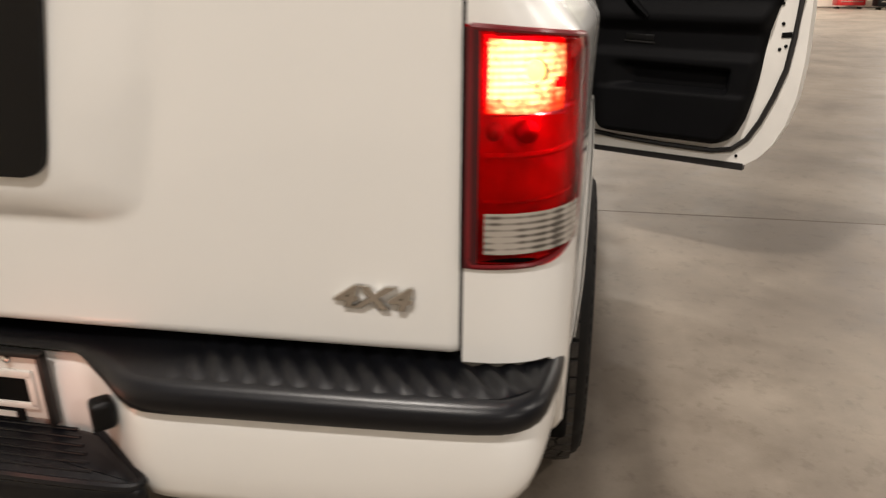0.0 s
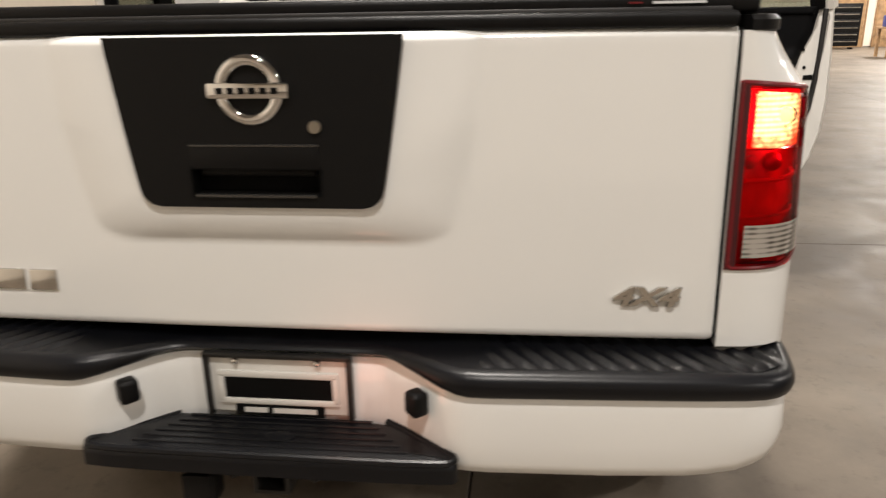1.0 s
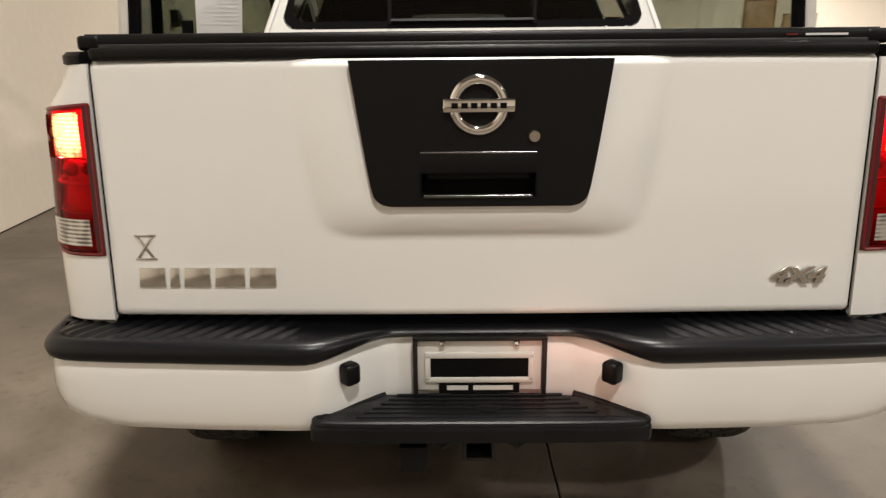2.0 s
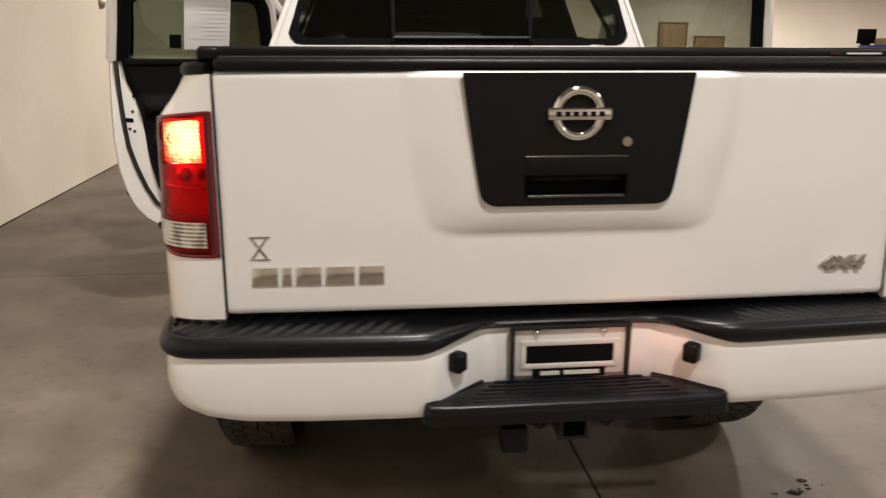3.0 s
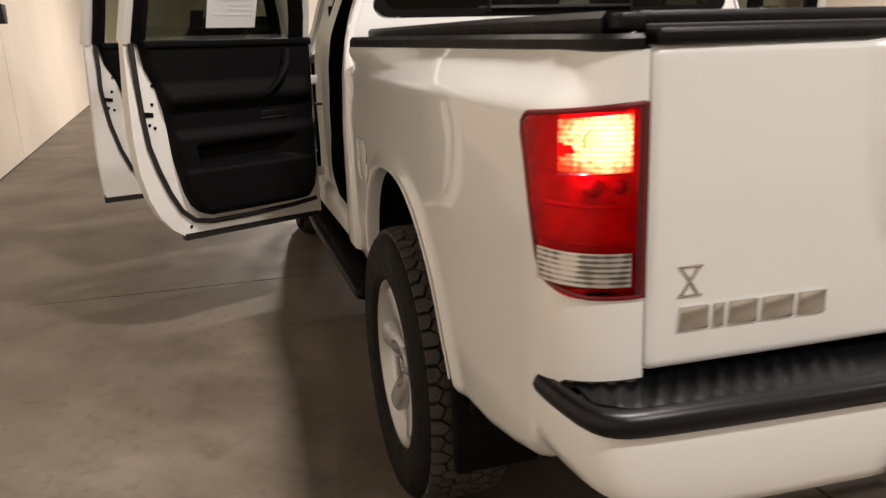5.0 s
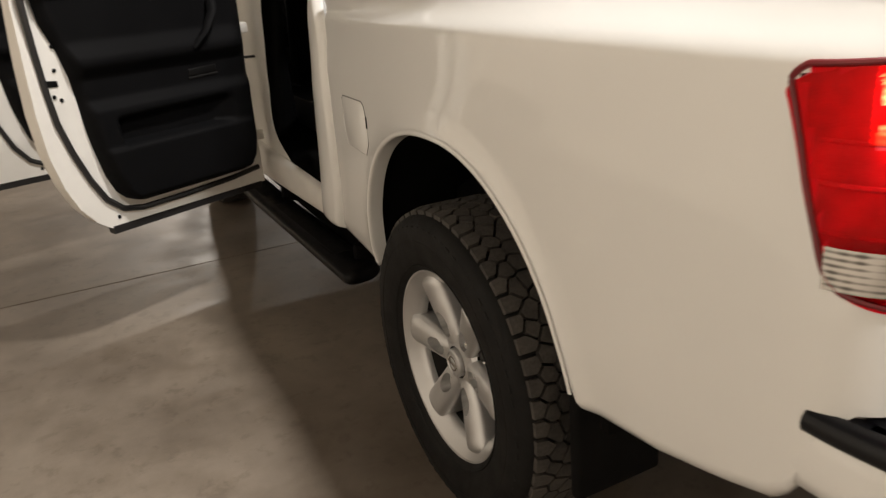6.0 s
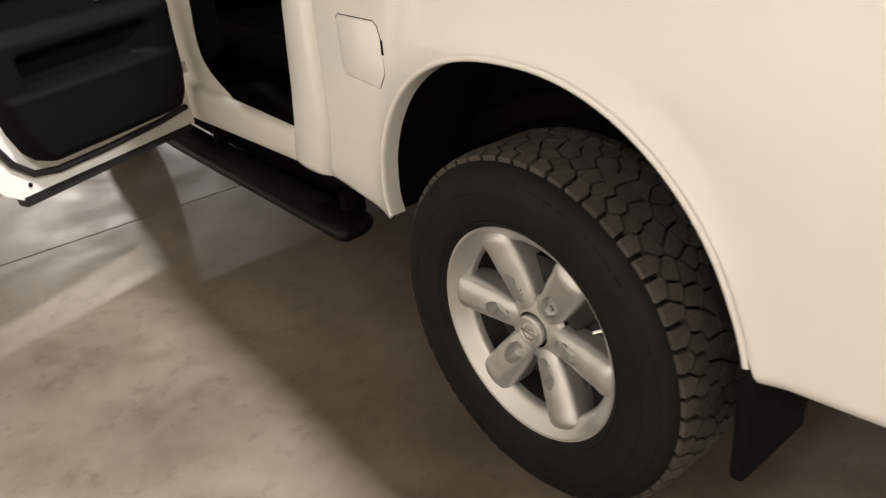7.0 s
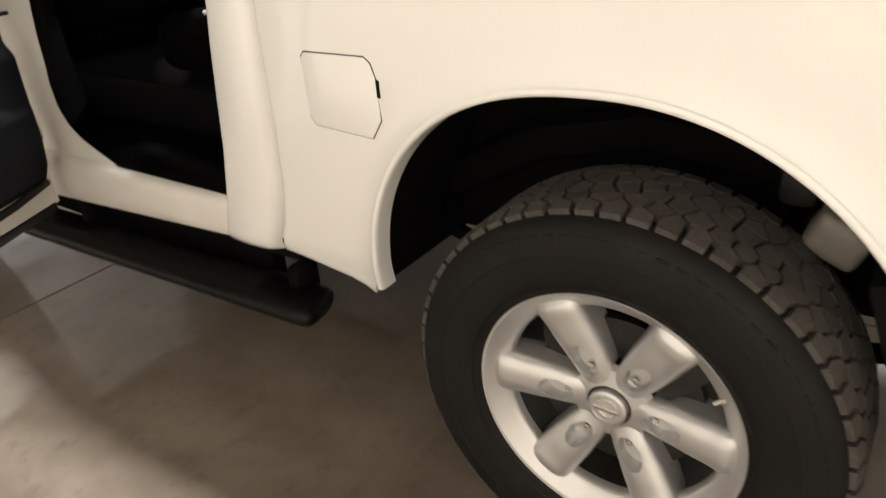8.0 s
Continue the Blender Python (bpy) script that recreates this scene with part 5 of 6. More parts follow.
    part("check_strap", box(at(-0.01, 1.09, -0.012), (0.05, 0.012, 0.012), 0.003), STEEL, door, "dark metal door check strap")
    return door, at


LOWER = [(0.02, 0.50), (0.40, 0.497), (0.775, 0.497), (0.812, 0.507), (0.860, 0.543), (0.910, 0.615), (0.938, 0.71), (0.950, 0.84), (0.951, 1.0), (0.946, 1.2), (0.93, 1.44), (0.02, 1.44)]
TRIMO = [(0.040, 0.74), (0.058, 0.665), (0.10, 0.615), (0.165, 0.598), (0.40, 0.592), (0.66, 0.592), (0.715, 0.608), (0.752, 0.65), (0.772, 0.72), (0.782, 0.85), (0.79, 1.0), (0.800, 1.12), (0.822, 1.22), (0.86, 1.32), (0.875, 1.43), (0.02, 1.43), (0.025, 1.15), (0.035, 0.92)]
FTOP = [(0.09, 1.76), (0.15, 1.87), (0.25, 1.915), (0.60, 1.93), (0.82, 1.92), (0.885, 1.865)]
door_a, at_a = make_door("rear_door", "white rear door standing open on the driver's side", -1, -0.985, 3.055, 65.5, LOWER, FTOP, TRIMO, 1.0)
LOWER_F = [(0.02, 0.50), (0.40, 0.497), (0.950, 0.497), (0.968, 0.505), (0.977, 0.53), (0.976, 0.62), (0.964, 0.74), (0.951, 0.84), (0.937, 1.0), (0.933, 1.2), (0.925, 1.44), (0.02, 1.44)]
SEAL_F = [(0.05, 0.58), (0.20, 0.565), (0.45, 0.556), (0.74, 0.556), (0.80, 0.60), (0.835, 0.68), (0.855, 0.80), (0.872, 0.96), (0.885, 1.10), (0.89, 1.18), (0.885, 1.30), (0.885, 1.43)]
door_b, at_b = make_door("front_door", "white front door standing open on the driver's side", -1, -0.985, 4.25, 73.0, LOWER_F, FTOP, TRIMO, 1.35, SEAL_F)
door_c, at_c = make_door("rear_door", "white rear door standing open on the passenger side", 1, -0.985, 3.055, 63.5, LOWER, FTOP, TRIMO, 1.06)
# closed front door on the passenger side
bm = grid(30, 20, lambda u, v: (cabx(0.50 + 0.94 * v) - 0.012, CYB1 - 0.03 + 1.08 * u, 0.50 + 0.94 * v))
cd = part("front_door", bm, PAINT, truck, "closed white front door")
part("window_frame", tube([(cabx(1.44) - 0.03, CYB1, 1.44), (0.78, CYB1 + 0.06, 1.86), (0.77, CYB1 + 0.5, 1.89), (0.80, 4.1, 1.62), (0.93, 4.24, 1.44)], 0.035, 8), PAINT, cd)
gl = part("window", grid(2, 2, lambda u, v: (0.93 - 0.15 * v, CYB1 + 0.03 + (1.0 - 0.45 * v) * u, 1.44 + 0.42 * v)), GLASSGR, cd, "green tinted window glass", smooth=False)
gl.visible_shadow = False
for dr, at, u0 in ((door_b, at_b, 0.0), ):
    c = at(0.10, 1.50, 0.16)
    part("wing_mirror", box(c, (0.24, 0.12, 0.19), 0.045, Matrix.Rotation(radians(-20), 4, "Z"), seg=4), PANELBLK, dr, "black wing mirror")
    part("mirror_glass", box(Vector(c) + Vector((-0.021, -0.058, 0.0)), (0.19, 0.008, 0.145), 0.03, Matrix.Rotation(radians(-20), 4, "Z"), seg=3), CHROME, dr, "mirror glass")
part("wing_mirror", box((1.10, 4.02, 1.52), (0.24, 0.12, 0.19), 0.045, seg=4), PANELBLK, cd, "black wing mirror")

# printed sheet on the open rear door's window
sheet = part("window_sheet", prism([(0.297, 1.495), (0.537, 1.495), (0.537, 1.805), (0.297, 1.805)], 0.001, lambda a, b, d: at_a(a, b, 0.004 - d)), PAPER, None, smooth=False)
tagged(sheet, "white printed paper sheet on the rear door's window", "paper")
rng = random.Random(3)
for k in range(11):
    z = 1.775 - 0.0225 * k
    wd = rng.uniform(0.10, 0.20)
    part("print_line", prism([(0.315, z), (0.315 + wd, z), (0.315 + wd, z + 0.006), (0.315, z + 0.006)], 0.0008, lambda a, b, d: at_a(a, b, 0.0028 - d)), INK, sheet, smooth=False)

part("window_sticker", prism([(0.552, 1.500), (0.612, 1.500), (0.612, 1.574), (0.552, 1.574)], 0.001, lambda a, b, d: at_a(a, b, 0.004 - d)), BLACK, door_a, "small black sticker on the window", smooth=False)

# ---- things along the walls ----
sc = part("wall_lamp", prism([(-0.10, -0.12), (0.10, -0.12), (0.13, 0.12), (-0.13, 0.12)], 0.12, lambda a, b, d: wall_pt(9.85 + a, 1.86 + b, d), 0.02), STEEL)
tagged(sc, "small dark half-round lamp on the cream wall", "wall lamp")
dh = part("alarm_bell", lathe([(0.0, 0.10), (0.04, 0.09), (0.06, 0.05), (0.07, 0.0)], 20, wall_pt(9.5, 2.26, 0.0)), BRASS)
tagged(dh, "small round metal fitting on the cream wall", "fitting")
seam = part("wall_seam", prism([(9.98, 0.0), (9.995, 0.0), (9.995, 3.0), (9.98, 3.0)], 0.004, lambda a, b, d: wall_pt(a, b, d)), JAMB, smooth=False)
tagged(seam, "thin upright joint strip in the cream wall", "trim", kind="structure")


def chest(x, y, w, h, n, mat, label):
    c = part("tool_chest", box((x, y, h / 2 + 0.06), (w, 0.6, h - 0.12), 0.02), mat)
    tagged(c, label, "tool chest")
    for k in range(n):
        z = 0.14 + (h - 0.2) * (k + 0.5) / n
        dr = part("drawer", box((x, y - 0.305, z), (w - 0.08, 0.03, (h - 0.2) / n - 0.03), 0.008), mat, c)
        part("drawer_pull", box((x, y - 0.33, z + 0.03), (w - 0.2, 0.02, 0.03), 0.006), BRASS, dr)
    for dx in (-0.4, 0.4):
        part("caster", box((x + dx * w, y, 0.03), (0.1, 0.3, 0.06), 0.01), UNDER, c)
    return c


chest(12.4, 29.6, 1.5, 1.7, 6, PANELBLK, "tall black tool chest with steel drawer pulls")
chest(11.0, 30.4, 1.0, 1.0, 4, REDPAINT, "red tool chest by the far wall")


def wooden_door(x, y, w, h):
    d = part("wooden_door", box((x, y, h / 2), (w, 0.08, h), 0.01), WOOD)
    tagged(d, "brown panelled wooden door in the far wall", "door", group="far doors")
    for dx in (-0.23, 0.23):
        for z0, z1 in ((0.12, 0.45), (0.52, 0.92)):
            part("door_leaf_panel", box((x + dx * w, y - 0.045, h * (z0 + z1) / 2), (w * 0.36, 0.02, h * (z1 - z0)), 0.008), WOOD, d)
    part("door_frame", tube([(x - w / 2 - 0.05, y - 0.03, 0), (x - w / 2 - 0.05, y - 0.03, h + 0.05), (x + w / 2 + 0.05, y - 0.03, h + 0.05), (x + w / 2 + 0.05, y - 0.03, 0)], 0.05, 4), WOOD, d)
    return d


wooden_door(15.2, 31.25, 1.3, 2.6)
wooden_door(13.45, 31.25, 1.2, 3.2)
wooden_door(4.2, 31.25, 1.1, 2.3)
wooden_door(7.4, 31.25, 1.3, 2.3)
wb = part("work_bench", box((13.2, 24.0, 0.90), (3.2, 0.9, 0.06), 0.01), WOOD)
tagged(wb, "long wooden work bench", "bench")
for dx in (-1.5, 1.5):
    for dy in (-0.38, 0.38):
        part("leg", box((13.2 + dx, 24.0 + dy, 0.435), (0.08, 0.08, 0.87)), WOOD, wb)
for k, (dx, wdx, hh, mt) in enumerate(((-1.3, 0.5, 0.35, BLUE), (-0.7, 0.45, 0.25, BLUE), (0.1, 0.4, 0.5, PANELBLK), (0.8, 0.5, 0.3, BLUE))):
    bx = part("bench_box", box((13.2 + dx, 23.9, 0.93 + hh / 2), (wdx, 0.5, hh), 0.03), mt)
    tagged(bx, "plastic storage box on the work bench", "box", group="bench boxes")
# steel cabinet with boxes and a dark screen on it
cb = part("steel_cabinet", box((11.45, 14.3, 0.83), (1.7, 0.6, 1.70), 0.015), STEEL)
tagged(cb, "tall dark steel cabinet with things stacked on it", "cabinet")
for dx in (-0.42, 0.42):
    lf = part("cabinet_door", box((11.45 + dx, 13.99, 0.85), (0.80, 0.02, 1.56), 0.006), STEEL, cb)
    part("door_pull", box((11.45 + dx * 0.2, 13.97, 0.95), (0.02, 0.02, 0.16), 0.006), BRASS, lf)
for cx, wd, z0, hh in ((11.05, 0.62, 1.68, 0.14), (11.75, 0.60, 1.68, 0.17)):
    bx = part("storage_crate", box((cx, 14.2, z0 + hh / 2), (wd, 0.4, hh), 0.02), BLUE)
    tagged(bx, "blue plastic crate on the steel cabinet", "crate", group="blue crates")
    part("crate_rim", box((cx, 14.2, z0 + hh - 0.012), (wd + 0.03, 0.43, 0.022), 0.006), BLUE, bx)
sn2 = part("dark_screen", box((10.87, 14.35, 2.02), (0.44, 0.05, 0.32), 0.01), BLACK)
tagged(sn2, "dark flat screen standing on a blue crate", "screen")
part("screen_foot", box((10.87, 14.36, 1.843), (0.16, 0.14, 0.046), 0.01), BLACK, sn2)
CARD = material("brown_cardboard", (0.36, 0.24, 0.14), 0.85, var=0.1, scale=5)
for cx, wd, z0, hh in ((11.15, 0.22, 1.82, 0.15), (11.70, 0.40, 1.85, 0.42)):
    bx = part("cardboard_box", box((cx, 14.15, z0 + hh / 2), (wd, 0.28, hh), 0.006), CARD)
    tagged(bx, "brown cardboard box stacked on a blue crate", "box", group="cardboard boxes")
    part("tape", box((cx, 14.15, z0 + hh + 0.001), (0.05, 0.27, 0.002)), BRASS, bx)

# dark vehicle parked further down the garage, seen through the door glass
CARBLK = material("black_car_paint", (0.006, 0.006, 0.007), 0.25, var=0.05, coat=1.0, coat_rough=0.04)
CARRED = material("dark_red_lamp_lens", (0.22, 0.006, 0.010), 0.2, coat=1.0)
car = new("parked_suv")
car.location = (-1.30, 10.1, GROUND)
tagged(car, "black sport utility vehicle parked beyond the truck", "car")
CARSEC = [(0.0, 0.55, 0.74, 1.05), (0.10, 0.40, 0.88, 1.12), (0.6, 0.36, 0.93, 1.15), (2.6, 0.36, 0.94, 1.12), (3.3, 0.38, 0.93, 1.08), (4.4, 0.42, 0.90, 0.98), (4.75, 0.50, 0.78, 0.85)]


def car_body(u, v):
    y = 4.75 * u
    lo, hw, hi = (lerp([(r[0], r[k]) for r in CARSEC], y) for k in (1, 2, 3))
    t = math.pi * (v - 0.5)
    c, q = math.cos(t), math.sin(t)
    return (hw * math.copysign(abs(q) ** 0.45, q), y, lo + (hi - lo) * abs(c) ** 0.35)


def car_cabin(u, v):
    y = 0.08 + 3.1 * u
    hi = lerp([(0.08, 1.10), (0.35, 1.68), (0.8, 1.84), (2.0, 1.84), (2.4, 1.74), (3.18, 1.08)], y)
    t = math.pi * (v - 0.5)
    c, q = math.cos(t), math.sin(t)
    hw = lerp([(1.08, 0.86), (1.84, 0.66)], 1.08 + (hi - 1.08) * abs(c) ** 0.5)
    return (hw * math.copysign(abs(q) ** 0.35, q), y, 1.06 + (hi - 1.06) * abs(c) ** 0.4)


part("body", grid(40, 28, car_body), CARBLK, car, "glossy black car body")
part("cabin", grid(40, 28, car_cabin), CARBLK, car)
part("rear_window", prism([(-0.60, 1.22), (0.60, 1.22), (0.52, 1.62), (-0.52, 1.62)], 0.012, lambda a, b, d: (a, 0.09 + (b - 1.1) * 0.46 - d, b), 0.004), GLOSSBLK, car, "dark rear window")
part("rear_bumper", box((0, 0.02, 0.58), (1.76, 0.16, 0.24), 0.06, seg=3), PANELBLK, car, "black plastic bumper")
part("chrome_strip", box((0, -0.03, 1.02), (0.9, 0.02, 0.03), 0.006), CHROME, car, "chrome strip above the plate")
for sx in (-1, 1):
    part("tail_lamp", box((sx * 0.74, 0.06, 1.02), (0.18, 0.14, 0.34), 0.03, seg=3), CARRED, car, "dark red tail lamp")
    part("roof_rail", tube([(sx * 0.60, 0.6, 1.86), (sx * 0.60, 0.75, 1.90), (sx * 0.60, 2.0, 1.90), (sx * 0.60, 2.15, 1.85)], 0.016, 6), CHROME, car, "bright roof rail")
    for wy in (0.95, 3.75):
        wm = lathe([(-0.11, 0.20), (-0.12, 0.30), (-0.10, 0.36), (0.10, 0.36), (0.12, 0.30), (0.11, 0.20)], 32, (sx * 0.82, wy, 0.36))
        wheel_ob = part("wheel", wm, RUBBER, car)
        part("hubcap", lathe([(sx * 0.10, 0.20), (sx * 0.11, 0.12), (sx * 0.115, 0.0)], 24, (sx * 0.82, wy, 0.36)), SILVER, wheel_ob)

# water drops on the floor
WATER = material("wet_patch", (0.030, 0.025, 0.020), 0.04, spec=0.6)
rng = random.Random(21)
puddle = new("water_puddle")
puddle.location = (0.99, 0.49, GROUND)
tagged(puddle, "small splash of water drops on the concrete floor", "puddle")
for k in range(16):
    a, rr0 = rng.uniform(0, 6.283), rng.uniform(0.0, 0.11)
    rad = rng.uniform(0.004, 0.011) if k > 2 else rng.uniform(0.014, 0.024)
    wob = [rng.uniform(0.75, 1.2) for _ in range(9)]
    dm = grid(18, 5, lambda u, v: (rr0 * 1.4 * math.cos(a) + rad * v * lerp([(i / 8, w0) for i, w0 in enumerate(wob[:8] + wob[:1])], u) * math.cos(6.2832 * u), rr0 * math.sin(a) + rad * 0.7 * v * lerp([(i / 8, w0) for i, w0 in enumerate(wob[:8] + wob[:1])], u) * math.sin(6.2832 * u), 0.0008 + min(0.003, rad * 0.28) * (1 - v * v)))
    bmesh.ops.remove_doubles(dm, verts=dm.verts, dist=1e-5)
    part("water_drop", dm, WATER, puddle)

for ob in scene.collection.objects:
    if ob.parent is None and ob.type == "MESH" and ob.location.z == 0 and ob.name.split(".")[0] in ("tool_chest", "wooden_door", "work_bench", "bench_box"):
        ob.location.z = GROUND

# ---- wheels ----
TYRE = [(-0.10, 0.262), (-0.118, 0.268), (-0.131, 0.285), (-0.142, 0.318), (-0.147, 0.358), (-0.144, 0.392), (-0.131, 0.414), (-0.108, 0.4265), (0.108, 0.4265), (0.126, 0.414), (0.135, 0.392), (0.137, 0.358), (0.134, 0.318), (0.128, 0.285), (0.118, 0.268), (0.10, 0.262)]


def tyre_mesh():
    bm = lathe(TYRE, 72, (0, 0, 0))
    for r in (0.288, 0.358):
        lathe([(-0.1320 if r < 0.3 else -0.1455, r - 0.003), (-0.1355 if r < 0.3 else -0.1480, r), (-0.1320 if r < 0.3 else -0.1455, r + 0.003)], 72, (0, 0, 0), bm)
    return bm


def spoke_mesh():
    """One fat rounded spoke, pointing up; outer face towards -x."""
    def fn(u, v):
        r = 0.052 + 0.205 * u
        half = smooth_table([(0, 0.034), (0.25, 0.043), (0.5, 0.048), (0.85, 0.050), (0.95, 0.045), (1, 0.034)], u, 0.05)
        a = math.pi * (v - 0.5)
        crown = smooth_table([(0, 0.018), (0.2, 0.032), (0.6, 0.038), (0.85, 0.034), (0.95, 0.022), (1, 0.004)], u, 0.05)
        base = smooth_table([(0, -0.062), (0.3, -0.060), (0.7, -0.070), (1, -0.092)], u, 0.1)
        y = half * math.copysign(abs(math.sin(a)) ** 0.9, math.sin(a))
        x = base - crown * abs(math.cos(a)) ** 0.9
        cut = 1 - ((r - 0.110) / 0.036) ** 2 - (y / 0.0215) ** 2
        if cut > 0:
            x = max(x, -0.067)
        if abs(abs(v - 0.5) - 0.5) < 1e-6:
            x += 0.05
        return (x, y, r)
    return grid(80, 60, fn)


RIM = [(-0.112, 0.262), (-0.119, 0.266), (-0.121, 0.2715), (-0.116, 0.2735), (-0.109, 0.268), (-0.10, 0.262)]
RIMIN = [(-0.118, 0.2655), (-0.113, 0.2600), (-0.104, 0.250), (-0.094, 0.238), (-0.086, 0.229), (-0.078, 0.225), (-0.062, 0.2245), (-0.060, 0.236), (-0.03, 0.238), (0.05, 0.235), (0.11, 0.245), (0.12, 0.262)]


def clip(poly, px, py, nx, ny):
    """Keeps the side of a polygon that lies behind the line through p with normal n."""
    out = []
    for (a, b), (c, d) in zip(poly, poly[1:] + poly[:1]):
        s0, s1 = (a - px) * nx + (b - py) * ny, (c - px) * nx + (d - py) * ny
        if s0 <= 0:
            out.append((a, b))
        if s0 * s1 < 0:
            t = s0 / (s0 - s1)
            out.append((a + (c - a) * t, b + (d - b) * t))
    return out


PITCH, TREAD_R, CROWN = 2 * math.pi / 8, 0.4425, 0.114


def tread_blocks():
    """Interlocking angular blocks: cells round uneven seeds, parted by narrow grooves."""
    rng = random.Random(12)
    span = PITCH * TREAD_R
    seeds = []
    for row, (xr, n) in enumerate(((-0.096, 7), (-0.058, 7), (-0.020, 7), (0.020, 7), (0.058, 7), (0.096, 7))):
        for k in range(n):
            edge = row in (0, 5)
            seeds.append((xr + rng.uniform(-1, 1) * (0.003 if edge else 0.013), span * (k + 0.5 * (row % 2) + rng.uniform(-1, 1) * (0.05 if edge else 0.27)) / n, row))
    near = [(a, b + q * span) for a, b, r in seeds for q in (-1, 0, 1)]
    meshes = []
    for a, b, r in seeds:
        edge = r in (0, 5)
        poly = [(-CROWN, b - 0.08), (CROWN, b - 0.08), (CROWN, b + 0.08), (-CROWN, b + 0.08)]
        for c, d in near:
            gap = math.hypot(c - a, d - b)
            if 1e-6 < gap < 0.16:
                nx, ny = (c - a) / gap, (d - b) / gap
                groove = (0.0055 if edge and abs(c - a) < 0.02 else 0.0040) if edge else 0.0036
                poly = clip(poly, (a + c) / 2 - nx * groove, (b + d) / 2 - ny * groove, nx, ny)
        tidy = [p for i, p in enumerate(poly) if math.hypot(p[0] - poly[i - 1][0], p[1] - poly[i - 1][1]) > 0.003]
        drop = rng.uniform(0, 0.0012)

        def bend(x, y, d):
            rad = 0.424 + d - drop * (d > 0.01) - 1.1 * max(0.0, abs(x) - 0.078) ** 1.5
            return (x, rad * math.sin(y / TREAD_R), rad * math.cos(y / TREAD_R))

        ob = part("tread_block", prism(tidy, TREAD_R - 0.424, bend), TREADM, smooth=False)
        meshes.append(ob.data)
        bpy.data.objects.remove(ob)
    return meshes


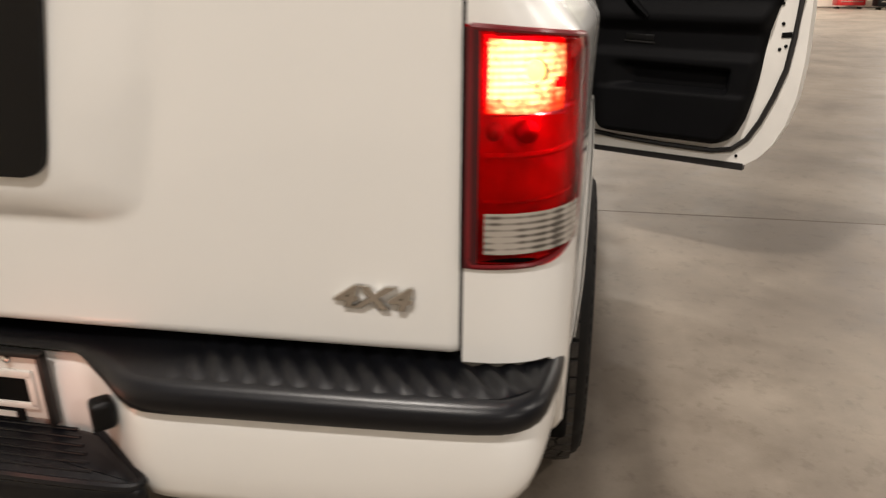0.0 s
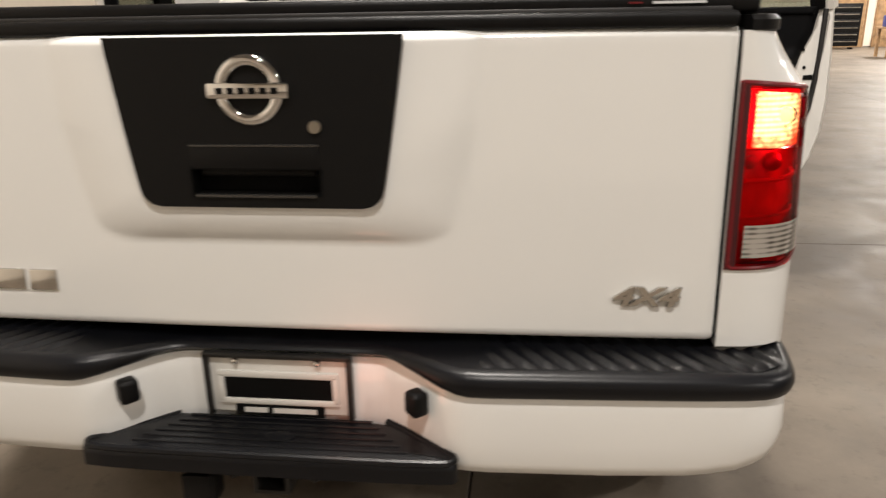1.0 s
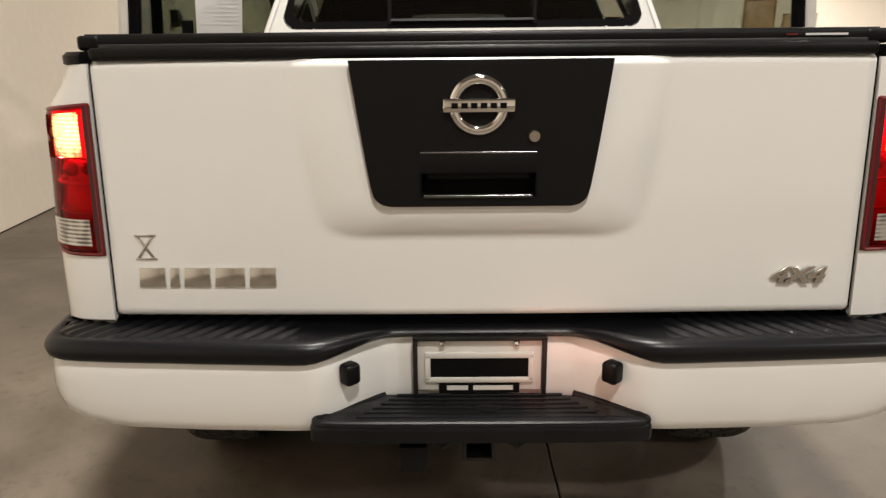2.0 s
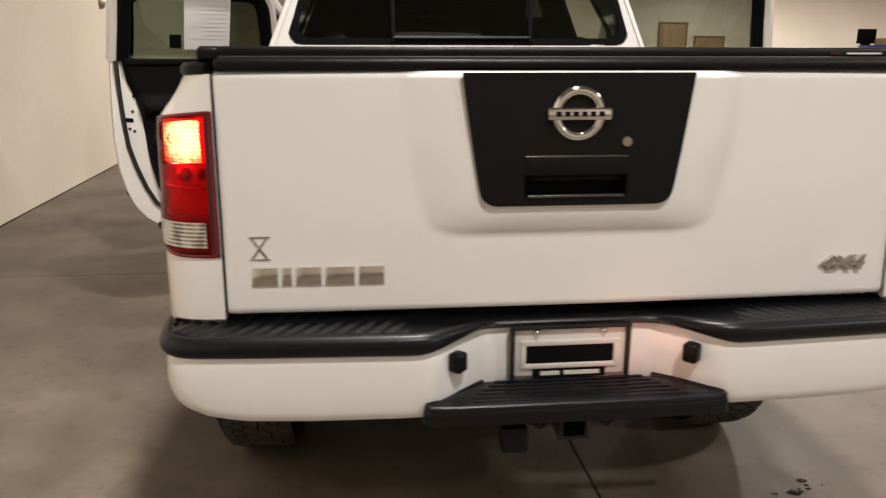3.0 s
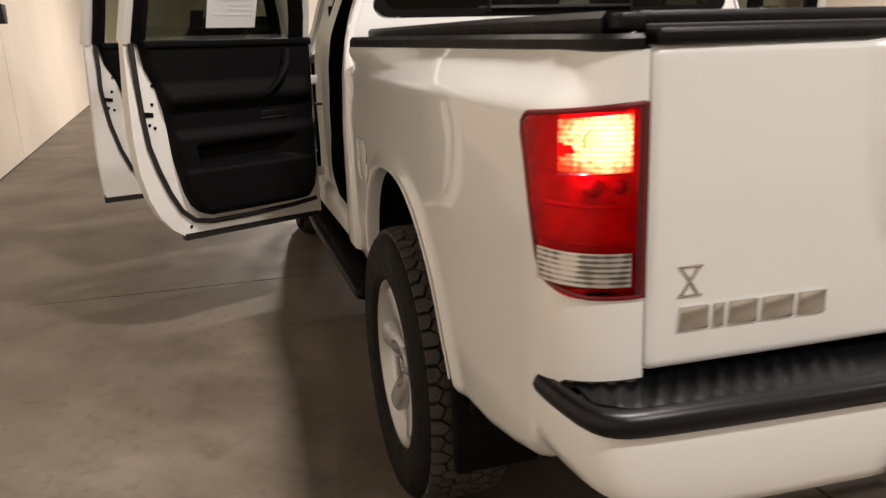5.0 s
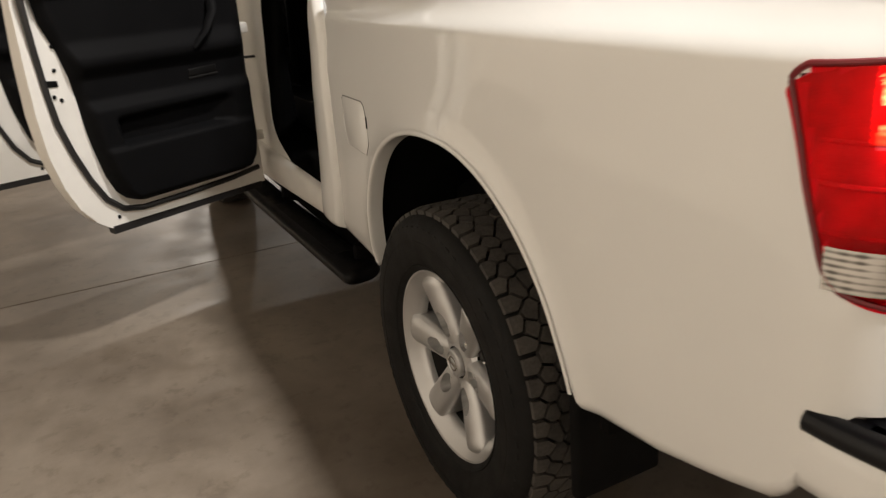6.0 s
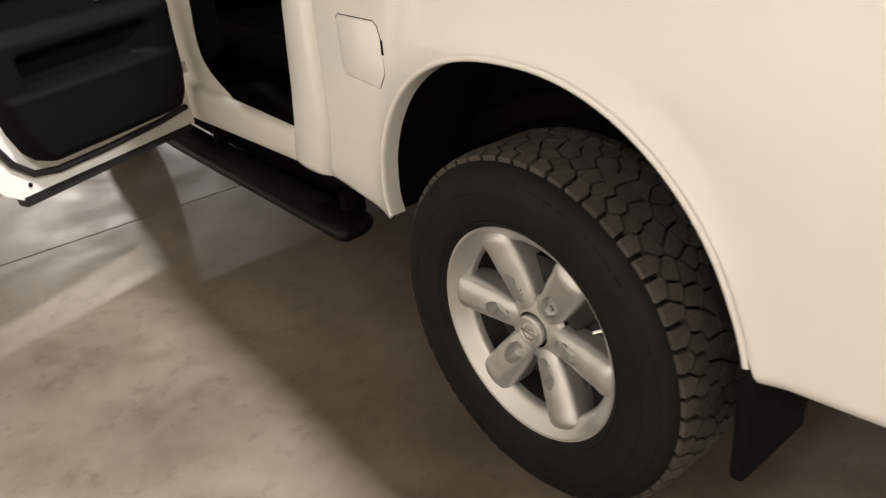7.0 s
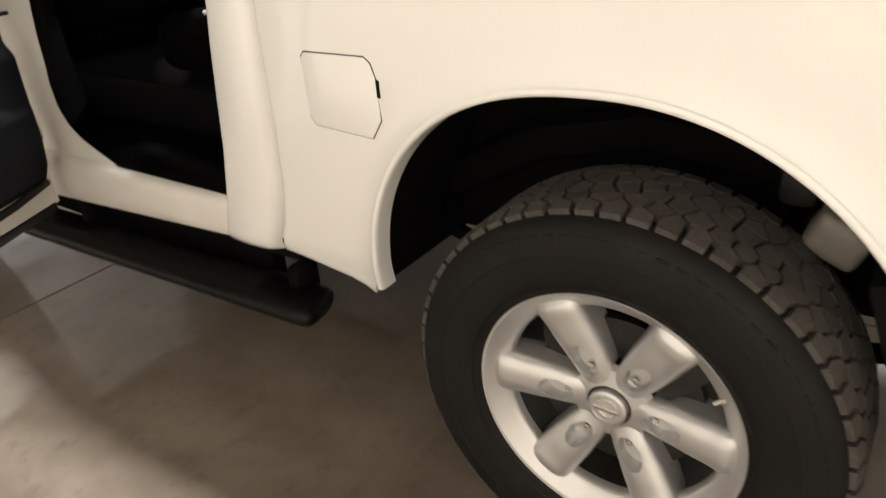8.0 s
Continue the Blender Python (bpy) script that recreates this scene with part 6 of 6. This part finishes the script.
def make_wheel(x, y, left, blocks):
    """A wheel at (x, y); the outer face looks to -x when left."""
    s = 1 if left else -1
    base = Matrix.Translation((x, y, WR)) @ (Matrix() if left else Matrix.Rotation(math.pi, 4, "Z"))
    wheel = new("wheel")
    wheel.parent = truck
    wheel.matrix_basis = base
    tagged(wheel, "silver six-spoke alloy wheel with an all-terrain tyre")
    if not MESH:
        m = {}
        for key, bmx, mt, ang in (("tyre", tyre_mesh(), RUBBER, 35), ("spoke", spoke_mesh(), SILVER, 60)):
            ob = part(key, bmx, mt, angle=ang)
            MESH[key] = ob.data
            bpy.data.objects.remove(ob)
        bmr = lathe(RIM, 72, (0, 0, 0))
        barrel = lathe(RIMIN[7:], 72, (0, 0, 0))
        lathe(RIMIN[:8], 72, (0, 0, 0), bmr)
        hub = lathe([(-0.060, 0.088), (-0.074, 0.080), (-0.078, 0.060), (-0.082, 0.046)], 36, (0, 0, 0))
        cap = lathe([(-0.078, 0.041), (-0.093, 0.040), (-0.096, 0.037), (-0.0965, 0.032), (-0.0935, 0.030), (-0.0935, 0.0)], 36, (0, 0, 0))
        capring = lathe([(-0.0935, 0.0225), (-0.0965, 0.0225), (-0.0965, 0.0175), (-0.0935, 0.0175)], 30, (0, 0, 0))
        box((-0.0955, 0, 0), (0.004, 0.052, 0.010), 0.001, bm=capring)
        disc = lathe([(-0.035, 0.04), (-0.035, 0.175), (-0.015, 0.175), (-0.015, 0.04)], 48, (0, 0, 0))
        drum = lathe([(-0.06, 0.0), (-0.06, 0.085), (0.0, 0.09), (0.02, 0.12)], 36, (0, 0, 0))
        cal = box((-0.03, -0.12, 0.11), (0.07, 0.09, 0.13), 0.015, Matrix.Rotation(radians(45), 4, "X"))
        nut = lathe([(-0.055, 0.0085), (-0.078, 0.0085), (-0.082, 0.006), (-0.083, 0.0)], 6, (0, 0, 0))
        valve = tube([(-0.095, 0.0, 0.246), (-0.108, 0.0, 0.226)], 0.004, 6)
        lugs = bmesh.new()
        for k in range(72):
            t = 2 * math.pi * k / 72
            big = (k * 7 % 5) % 2 + 0.5 * (k % 3 == 0)
            box((-0.1395 + 0.001 * (1 - big), 0, 0.384 - 0.008 * big), (0.008, 0.022, 0.028 + 0.016 * big), 0.002, bm=lugs, seg=1)
            bmesh.ops.rotate(lugs, cent=(0, 0, 0), matrix=Matrix.Rotation(2 * math.pi / 72, 3, "X"), verts=lugs.verts)
        for key, bmx, mt in (("rim", bmr, SILVER), ("barrel", barrel, BARRELDK), ("hub", hub, SILVER), ("centre_cap", cap, SILVER), ("cap_mark", capring, CHROME), ("brake_disc", disc, STEEL), ("axle_hub", drum, UNDER), ("caliper", cal, STEEL), ("lug_nut", nut, CHROME), ("valve_stem", valve, CHROME), ("shoulder_lugs", lugs, RUBBER)):
            ob = part(key, bmx, mt)
            MESH[key] = ob.data
            bpy.data.objects.remove(ob)
    for key in ("tyre", "rim", "barrel", "hub", "centre_cap", "cap_mark", "brake_disc", "axle_hub", "caliper"):
        share(key, MESH[key], wheel)
    tagged(share("shoulder_tread", MESH["shoulder_lugs"], wheel), "shallow lugs on the tyre shoulder", kind="stuff")
    share("valve_stem", MESH["valve_stem"], wheel, Matrix.Rotation(radians(62), 4, "X"))
    for k in range(6):
        turn = Matrix.Rotation(radians(-28 - 60 * k), 4, "X")
        share("spoke", MESH["spoke"], wheel, turn)
        share("lug_nut", MESH["lug_nut"], wheel, turn @ Matrix.Translation((0.004, 0, 0.092)))
    # tread: blocks of one eighth of the round, eight times
    joined = bmesh.new()
    if not TREAD:
        TREAD.extend(tread_blocks())
    for turn in range(8):
        m = Matrix.Rotation(2 * math.pi * turn / 8, 4, "X")
        for me in TREAD:
            if blocks:
                share("tread_block", me, wheel, m)
            else:
                at = len(joined.verts)
                joined.from_mesh(me)
                joined.verts.ensure_lookup_table()
                bmesh.ops.transform(joined, matrix=m, verts=joined.verts[at:])
    if not blocks:
        if "tread" not in MESH:
            ob = part("tread", joined, TREADM, smooth=False)
            MESH["tread"] = ob.data
            bpy.data.objects.remove(ob)
        tagged(share("tread", MESH["tread"], wheel), "dusty all-terrain tread", kind="stuff")
    return wheel


MESH, TREAD = {}, []
make_wheel(-0.877, WY, True, True)
make_wheel(0.864, WY, False, False)
make_wheel(-0.877, WY + 3.55, True, False)
make_wheel(0.877, WY + 3.55, False, False)
